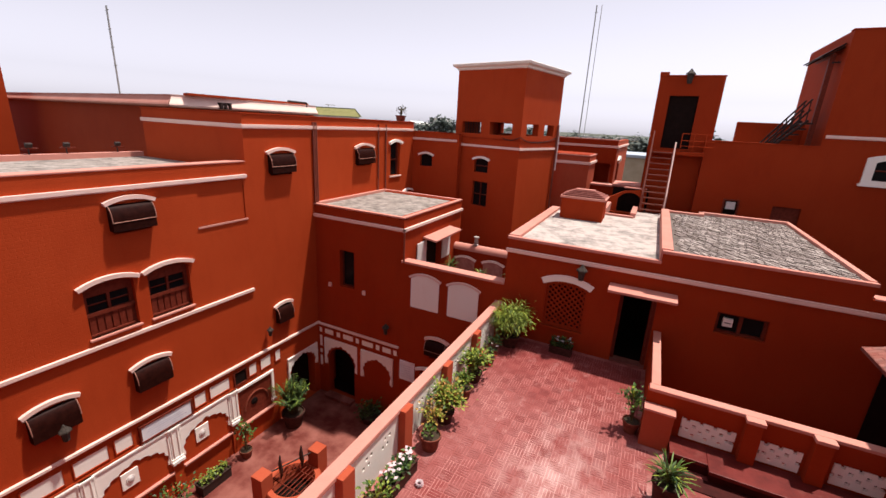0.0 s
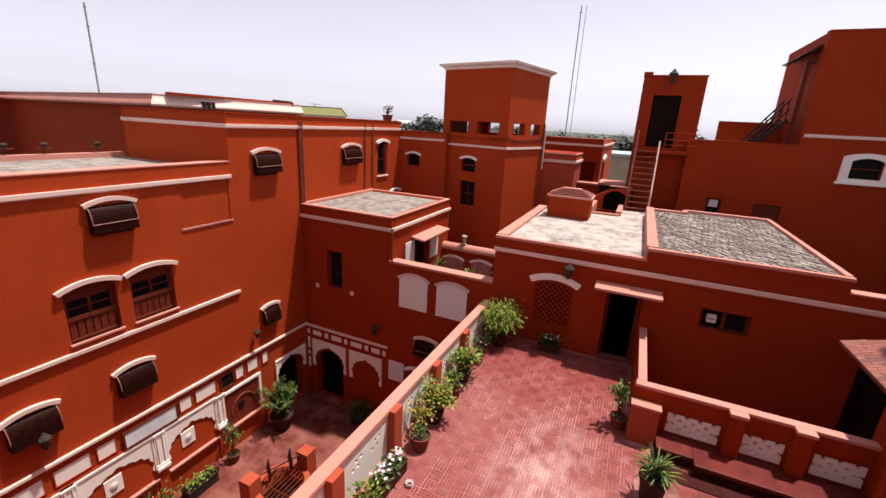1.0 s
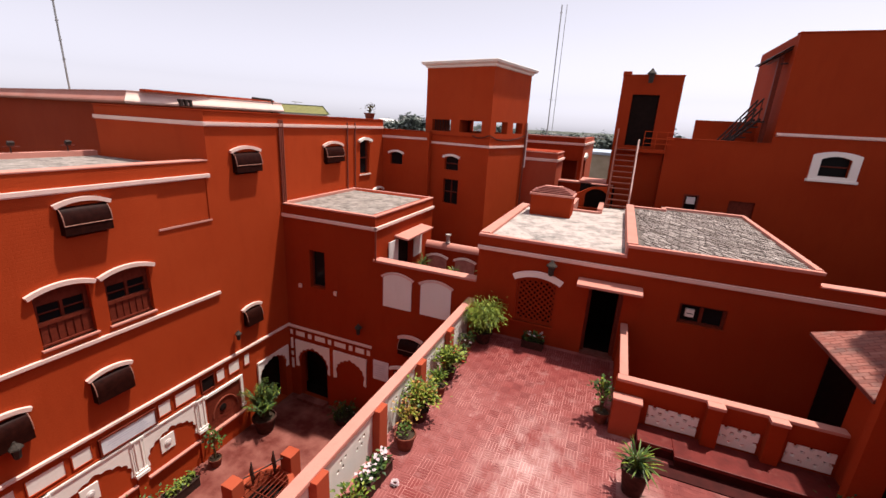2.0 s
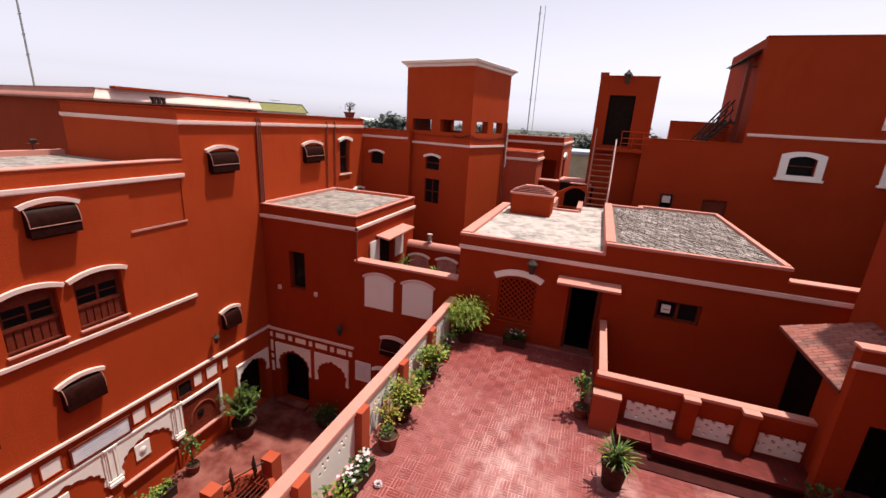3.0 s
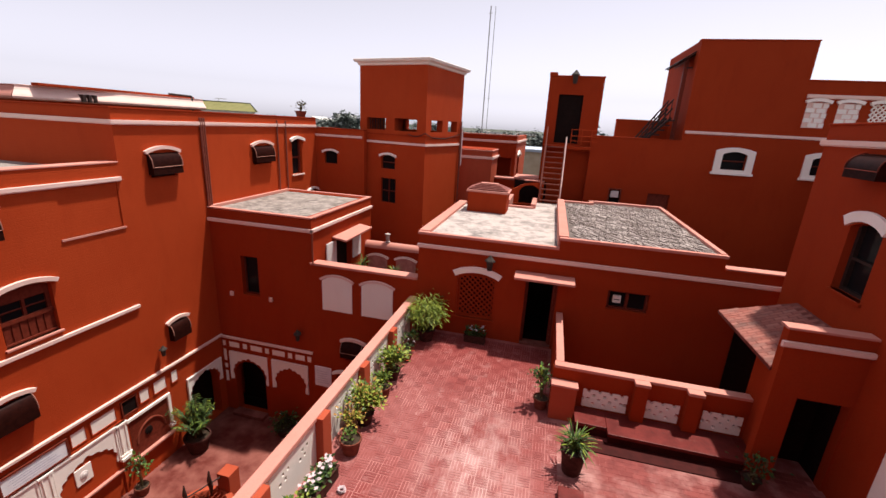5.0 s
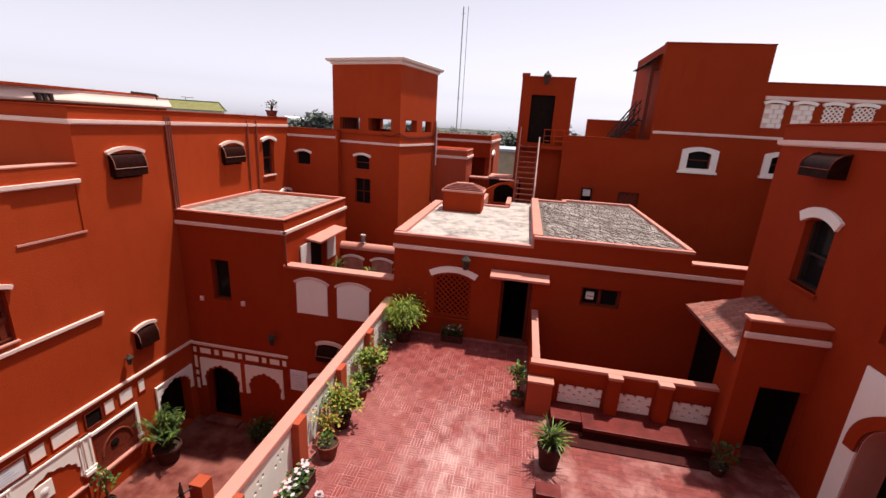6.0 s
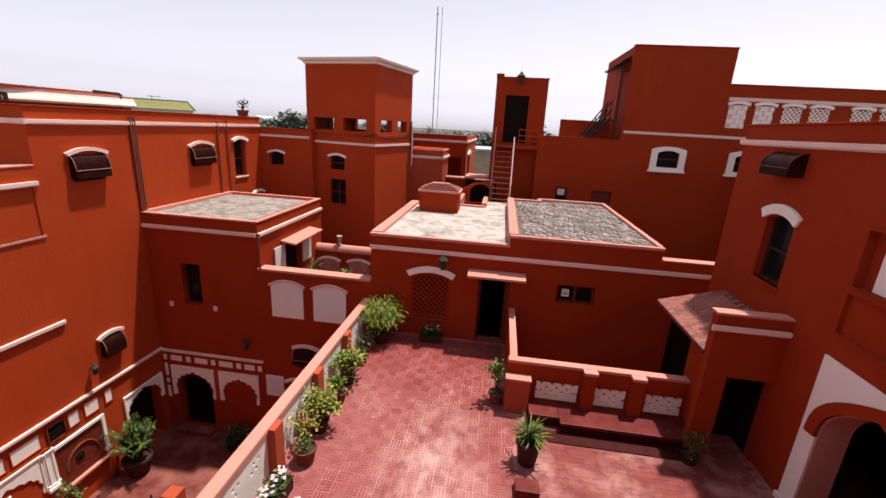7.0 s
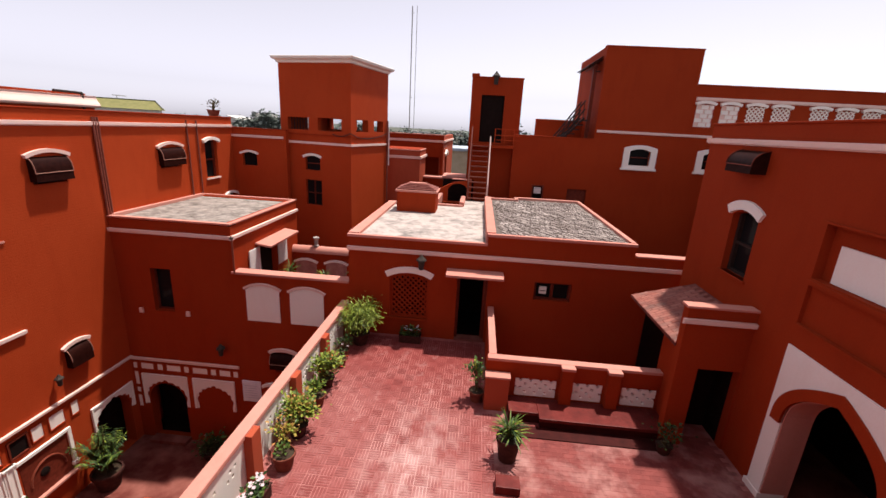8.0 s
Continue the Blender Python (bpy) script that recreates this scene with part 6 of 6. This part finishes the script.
def pole_at(az, d):
    a = radians(az)
    return -d * math.sin(a), d * math.cos(a)


# house with a green hipped roof
x, y = pole_at(40.75, 78)
gh = thing("house", "pale house with a yellow-green hipped roof", "house", (x, y, COURT))
T2 = Matrix.Translation((x, y, 0)) @ Matrix.Rotation(radians(35), 4, "Z")
b = boxes((-4.4, 4.4, -3, 3, COURT, 6.5))
b.transform(T2)
part("wall", b, M_PALE, gh)
b = bmesh.new()
lo = [b.verts.new(p) for p in ((-4.9, -3.4, 6.5), (4.9, -3.4, 6.5), (4.9, 3.4, 6.5), (-4.9, 3.4, 6.5))]
hi = [b.verts.new(p) for p in ((-3.9, -1.2, 7.72), (3.9, -1.2, 7.72), (3.9, 1.2, 7.72), (-3.9, 1.2, 7.72))]
for i in range(4):
    b.faces.new((lo[i], lo[(i + 1) % 4], hi[(i + 1) % 4], hi[i]))
b.faces.new(hi)
b.faces.new(lo[::-1])
b.transform(T2)
part("roof", b, M_GREENROOF, gh)
for sx in (-3.9, 3.9):
    b = rods([((sx, -1.2, 7.76), (sx * 1.256, -3.4, 6.55))], 0.07, 6)
    b.transform(T2)
    part("hip_ridge", b, M_GROUND, gh)
b = rods([((-3.9, -1.2, 7.76), (3.9, -1.2, 7.76))], 0.08, 6)
b.transform(T2)
part("ridge", b, M_GROUND, gh)
b = rods([((-0.6, 0, 7.7), (-0.6, 0, 8.3)), ((-1.1, 0, 8.25), (0.5, 0, 8.2))], 0.05, 6)
b.transform(T2)
part("aerial", b, M_GRILL, gh)
for i in range(5):
    b = boxes((-4.0 + i * 1.75, -3.0 + i * 1.75, -3.03, -2.98, 4.6, 5.6))
    b.transform(T2)
    part("window", b, M_GLASS, gh)

rg = random.Random(21)
for i in range(46):
    az = -38 + i * 2.25 + rg.uniform(-1, 1)
    d = rg.uniform(62, 150)
    x, y = pole_at(az, d)
    wd, hh = rg.uniform(5, 12), 5.5 + d * rg.uniform(-0.045, -0.004)
    if abs(az - 40) < 5:
        hh -= 2.5
    if 22 < az < 34:
        hh -= 1.5
    e = thing("house", "distant flat-roofed town house", "house", (x, y, COURT), "distant town houses")
    b = boxes((x - wd / 2, x + wd / 2, y, y + 8, COURT, hh))
    part("wall", b, rg.choice((M_PALE, M_TAN, M_PALE, M_REDS, M_BLUE)), e)
    b = boxes((x - wd / 2, x + wd / 2, y, y + 0.3, hh, hh + 0.6), (x - wd / 2, x - wd / 2 + 0.3, y + 0.3, y + 8, hh, hh + 0.6), (x + wd / 2 - 0.3, x + wd / 2, y + 0.3, y + 8, hh, hh + 0.6))
    part("parapet", b, M_PALE, e)
    for k in range(3):
        u = x - wd / 2 + wd * (k + 0.5) / 3
        part("window", boxes((u - 0.5, u + 0.5, y - 0.03, y + 0.02, hh - 2.4, hh - 1.0)), M_GLASS, e)

sh = thing("house", "low shed with a sloping white sheet roof", "house", (-37, 62, COURT))
part("wall", boxes((-37.0, -33.2, 62.0, 66.0, COURT, 5.0)), M_PALE, sh)
b = bmesh.new()
lo = [b.verts.new(p) for p in ((-37.4, 61.8, 6.25), (-32.9, 61.8, 5.25), (-32.9, 66.2, 5.25), (-37.4, 66.2, 6.25))]
hi = [b.verts.new(v.co + Vector((0, 0, 0.12))) for v in lo]
b.faces.new(lo[::-1])
b.faces.new(hi)
for i in range(4):
    b.faces.new((lo[i], lo[(i + 1) % 4], hi[(i + 1) % 4], hi[i]))
part("roof_sheet", b, M_PALE, sh, "sloping white roof sheet")
part("gable", slab([(-37.0, 5.0), (-33.2, 5.0), (-33.2, 5.31), (-37.0, 6.15)], [], "y", 62.0, 0.2), M_PALE, sh)
bx = thing("house", "pale tall block far beyond the roofs", "house", (-34.4, 67, COURT))
part("wall", boxes((-35.4, -33.5, 66, 70, COURT, 6.85)), M_PALE, bx)
part("parapet", boxes((-35.45, -33.45, 65.9, 66.1, 6.85, 6.95)), M_PALE, bx)
for k in range(3):
    part("window", boxes((-35.2 + k * 0.6, -34.9 + k * 0.6, 65.97, 66.02, 5.9, 6.4)), M_GLASS, bx)

# Leaf green paled and greyed: distance haze is put into the colour.
M_FAR = leaf("haze_greyed_leaf", (0.095, 0.118, 0.105), (0.165, 0.185, 0.165), 0.8)
M_BARK = plain("grey_bark", (0.10, 0.08, 0.06), (0.16, 0.13, 0.10), 0.9)


def tree(at, h, r, seed, n=2400):
    """A tree: a tapered trunk, limbs, and clumps of leaves with gaps between."""
    e = thing("tree", "distant leafy green tree among the houses", "tree", at, "distant trees")
    W.pop(e)
    rg = random.Random(seed)
    t = bmesh.new()
    rod(t, (0, 0, 0), (0.2, 0, h * 0.55), 0.28, 0.16, 8)
    tips = []
    for i in range(9):
        a, q = rg.uniform(0, math.tau), rg.uniform(0.3, 0.95) * r
        tip = Vector((q * math.cos(a), q * math.sin(a), h * rg.uniform(0.62, 0.95)))
        rod(t, (0.2, 0, h * rg.uniform(0.4, 0.55)), tip, 0.11, 0.03, 6)
        tips += [tip, tip * 0.75 + Vector((0, 0, h * 0.17))]
    part("trunk", t, M_BARK, e)
    c = bmesh.new()
    for i in range(n):
        p = rg.choice(tips) + Vector((rg.gauss(0, 1), rg.gauss(0, 1), rg.gauss(0, 0.7))) * r * 0.22
        leaflet(c, p, Vector((rg.uniform(-1, 1), rg.uniform(-1, 1), rg.uniform(-0.4, 0.4))), Vector((rg.uniform(-0.6, 0.6), rg.uniform(-0.6, 0.6), 1)), rg.uniform(0.35, 0.75), 0.6)
    part("crown", c, M_FAR, e)
    return e


for i, (az, d, top) in enumerate(((29.0, 70, 0.020), (25.6, 66, 0.016), (27.4, 95, 0.017), (33.5, 90, 0.006), (-5.4, 55, 0.026), (-3.9, 62, 0.012), (-7.2, 66, 0.016), (4.6, 80, -0.006), (7.0, 95, 0.001), (1.9, 75, -0.004), (10.8, 90, -0.004), (12.5, 85, -0.002), (-1.0, 85, 0.0), (15.5, 95, 0.006), (20.5, 95, 0.007), (36.0, 100, 0.006), (-12.0, 70, 0.012))):
    x, y = pole_at(az, d)
    hh = 6.0 + (top - 0.003) * d - COURT
    tree((x, y, COURT - 0.12), hh, rg.uniform(2.4, 3.6), 50 + i)

for i in range(26):
    az, d = -14 + i * 2.1 + rg.uniform(-0.8, 0.8), rg.uniform(95, 190)
    x, y = pole_at(az, d)
    tree((x, y, COURT - 0.12), 5.4 + rg.uniform(-0.004, 0.006) * d - COURT, rg.uniform(3.0, 5.0), 90 + i, 1100)

# ---- pieces: pavers and tiles ----


def paver(bm, cx, cy, z, l, w, h, turn=0.0):
    """A brick with a top and four sides, laid flat."""
    c, s = math.cos(turn), math.sin(turn)
    lo, hi = [], []
    for dx, dy in ((-1, -1), (1, -1), (1, 1), (-1, 1)):
        x, y = dx * l / 2, dy * w / 2
        lo.append(bm.verts.new((cx + c * x - s * y, cy + s * x + c * y, z)))
        hi.append(bm.verts.new((cx + c * x * 0.97 - s * y * 0.95, cy + s * x * 0.97 + c * y * 0.95, z + h)))
    bm.faces.new(hi)
    for i in range(4):
        bm.faces.new((lo[i], lo[(i + 1) % 4], hi[(i + 1) % 4], hi[i]))


rg = random.Random(77)
roof_pieces = bmesh.new()
ca = math.radians(-56)
for i in range(-60, 60):
    for j in range(-60, 90):
        u, v = (j + 0.5 * (i % 2)) * 0.25 + rg.uniform(-0.05, 0.05), i * 0.108 + rg.uniform(-0.012, 0.012)
        x, y = 2.5 + u * math.cos(ca) - v * math.sin(ca), 15.4 + u * math.sin(ca) + v * math.cos(ca)
        if 0.86 < x < 4.44 and EY + 0.3 < y < 18.7 and not (x < 2.0 and y > 18.2):
            paver(roof_pieces, x, y, 3.32, 0.215 + 0.03 * rg.random(), 0.066 + 0.016 * rg.random(), 0.008 + rg.random() * 0.022, ca + rg.uniform(-0.07, 0.07))
o = part("roof_brick", roof_pieces, M_RBRICK, end, "weathered grey roof bricks on edge")
o["kind"] = "stuff"

bm = bmesh.new()
paver(bm, 0, 0, 0, 0.243, 0.110, 0.006)
me_brick = bpy.data.meshes.new("slab_brick")
bm.to_mesh(me_brick)
bm.free()
M_SLAB = Mat("sunbaked_slab_brick", 0.9)
M_SLAB.colour(M_SLAB.mix(M_SLAB.times(M_SLAB.noise(2.2, 7, (1, 1, 1), 0.46, 0.66), 0.8), M_SLAB.mix(M_SLAB.random(0, 1), (0.27, 0.085, 0.066), (0.37, 0.15, 0.12)), (0.15, 0.085, 0.075)))
me_brick.materials.append(M_SLAB.m)
bm = bmesh.new()
paver(bm, 0, 0, 0, 0.118, 0.110, 0.006)
me_half = bpy.data.meshes.new("slab_half_brick")
bm.to_mesh(me_half)
bm.free()
me_half.materials.append(M_SLAB.m)
for i in range(26):
    for j in range(6):
        x, y = 4.445 + (j + 0.5 * (i % 2)) * 0.235, PF + 0.27 + i * 0.114
        if x < RX - 0.12 and y < slab_end(x) - 0.06:
            o = new("brick", me_brick)
            o.parent = porch
            o.matrix_parent_inverse = W[porch].inverted()
            o.location = (x, y, slab_z(x) - 0.002)
            o.rotation_euler = (0, -math.atan2(SZ1 - SZ0, SX1 - SX0), rg.uniform(-0.012, 0.012))
            if i % 2 and j == 0:
                o = new("half_brick", me_half)
                o.parent = porch
                o.matrix_parent_inverse = W[porch].inverted()
                o.location = (4.382, y, slab_z(4.382) - 0.002)
                o.rotation_euler = (0, -math.atan2(SZ1 - SZ0, SX1 - SX0), 0)

# right part of the terrace floor: worn pavers
M_PAVE = Mat("worn_red_paver", 0.6)
k = M_PAVE.mix(M_PAVE.random(0, 1, True), (0.185, 0.036, 0.031), (0.24, 0.053, 0.046))
k = M_PAVE.mix(M_PAVE.times(M_PAVE.noise(0.8, 8, (1, 1, 1), 0.47, 0.64), 0.75), k, (0.46, 0.235, 0.21))
M_PAVE.colour(M_PAVE.mix(M_PAVE.times(M_PAVE.noise(3.5, 7, (1, 1, 1), 0.47, 0.66), 0.65), k, (0.12, 0.020, 0.018)))
M_PAVE.bump(M_PAVE.noise(30, 4), 0.25, 0.004)
floor2 = bmesh.new()
for i in range(64):
    for j in range(22):
        x, y = 0.78 + (j + 0.5 * (i % 2)) * 0.24, 1.0 + i * 0.118
        if x < RX - 0.12 and y < 8.3:
            paver(floor2, x, y, -0.02, 0.238, 0.116, 0.003 + 0.001 * rg.random())
t = tagged(part("terrace_paving", floor2, M_PAVE.m), "worn red brick paving of the terrace", "paving", "", "stuff")

# basket-weave tiles, four bars each
S, BAR = 0.248, 0.0605
def tile_mesh(name, bars_along_x, mats):
    b = bmesh.new()
    for i in range(4):
        v = (i - 1.5) * BAR
        if bars_along_x:
            paver(b, 0, v, 0, 0.236, 0.046, 0.005)
        else:
            paver(b, v, 0, 0, 0.046, 0.236, 0.005)
    me = bpy.data.meshes.new(name)
    b.to_mesh(me)
    b.free()
    me.materials.append(mats)
    return me


tiles = [tile_mesh("floor_tile", a, M_TILE) for a in (True, False)]
tile_floor = bpy.data.objects["terrace_floor"]
rest = bmesh.new()
for i in range(46):
    for j in range(17):
        x, y = -3.40 + (j + 0.5) * S, 0.40 + (i + 0.5) * S
        if y > EY - 0.1 or (x > 0.55 and PY - 0.3 < y) or x > 0.72:
            continue
        if 5.3 < y < 9.9:
            o = new("tile", tiles[(i + j) % 2])
            o.parent = tile_floor
            o.location = (x, y, -0.0195 + rg.uniform(-0.001, 0.001))
            o.rotation_euler = (rg.uniform(-0.004, 0.004), rg.uniform(-0.004, 0.004), rg.uniform(-0.012, 0.012))
        else:
            for q in range(4):
                v = (q - 1.5) * BAR
                if (i + j) % 2 == 0:
                    paver(rest, x, y + v, -0.02, 0.236, 0.046, 0.005)
                else:
                    paver(rest, x + v, y, -0.02, 0.046, 0.236, 0.005)
t = part("tile_rest", rest, M_TILE, tile_floor)
t["kind"] = "stuff"
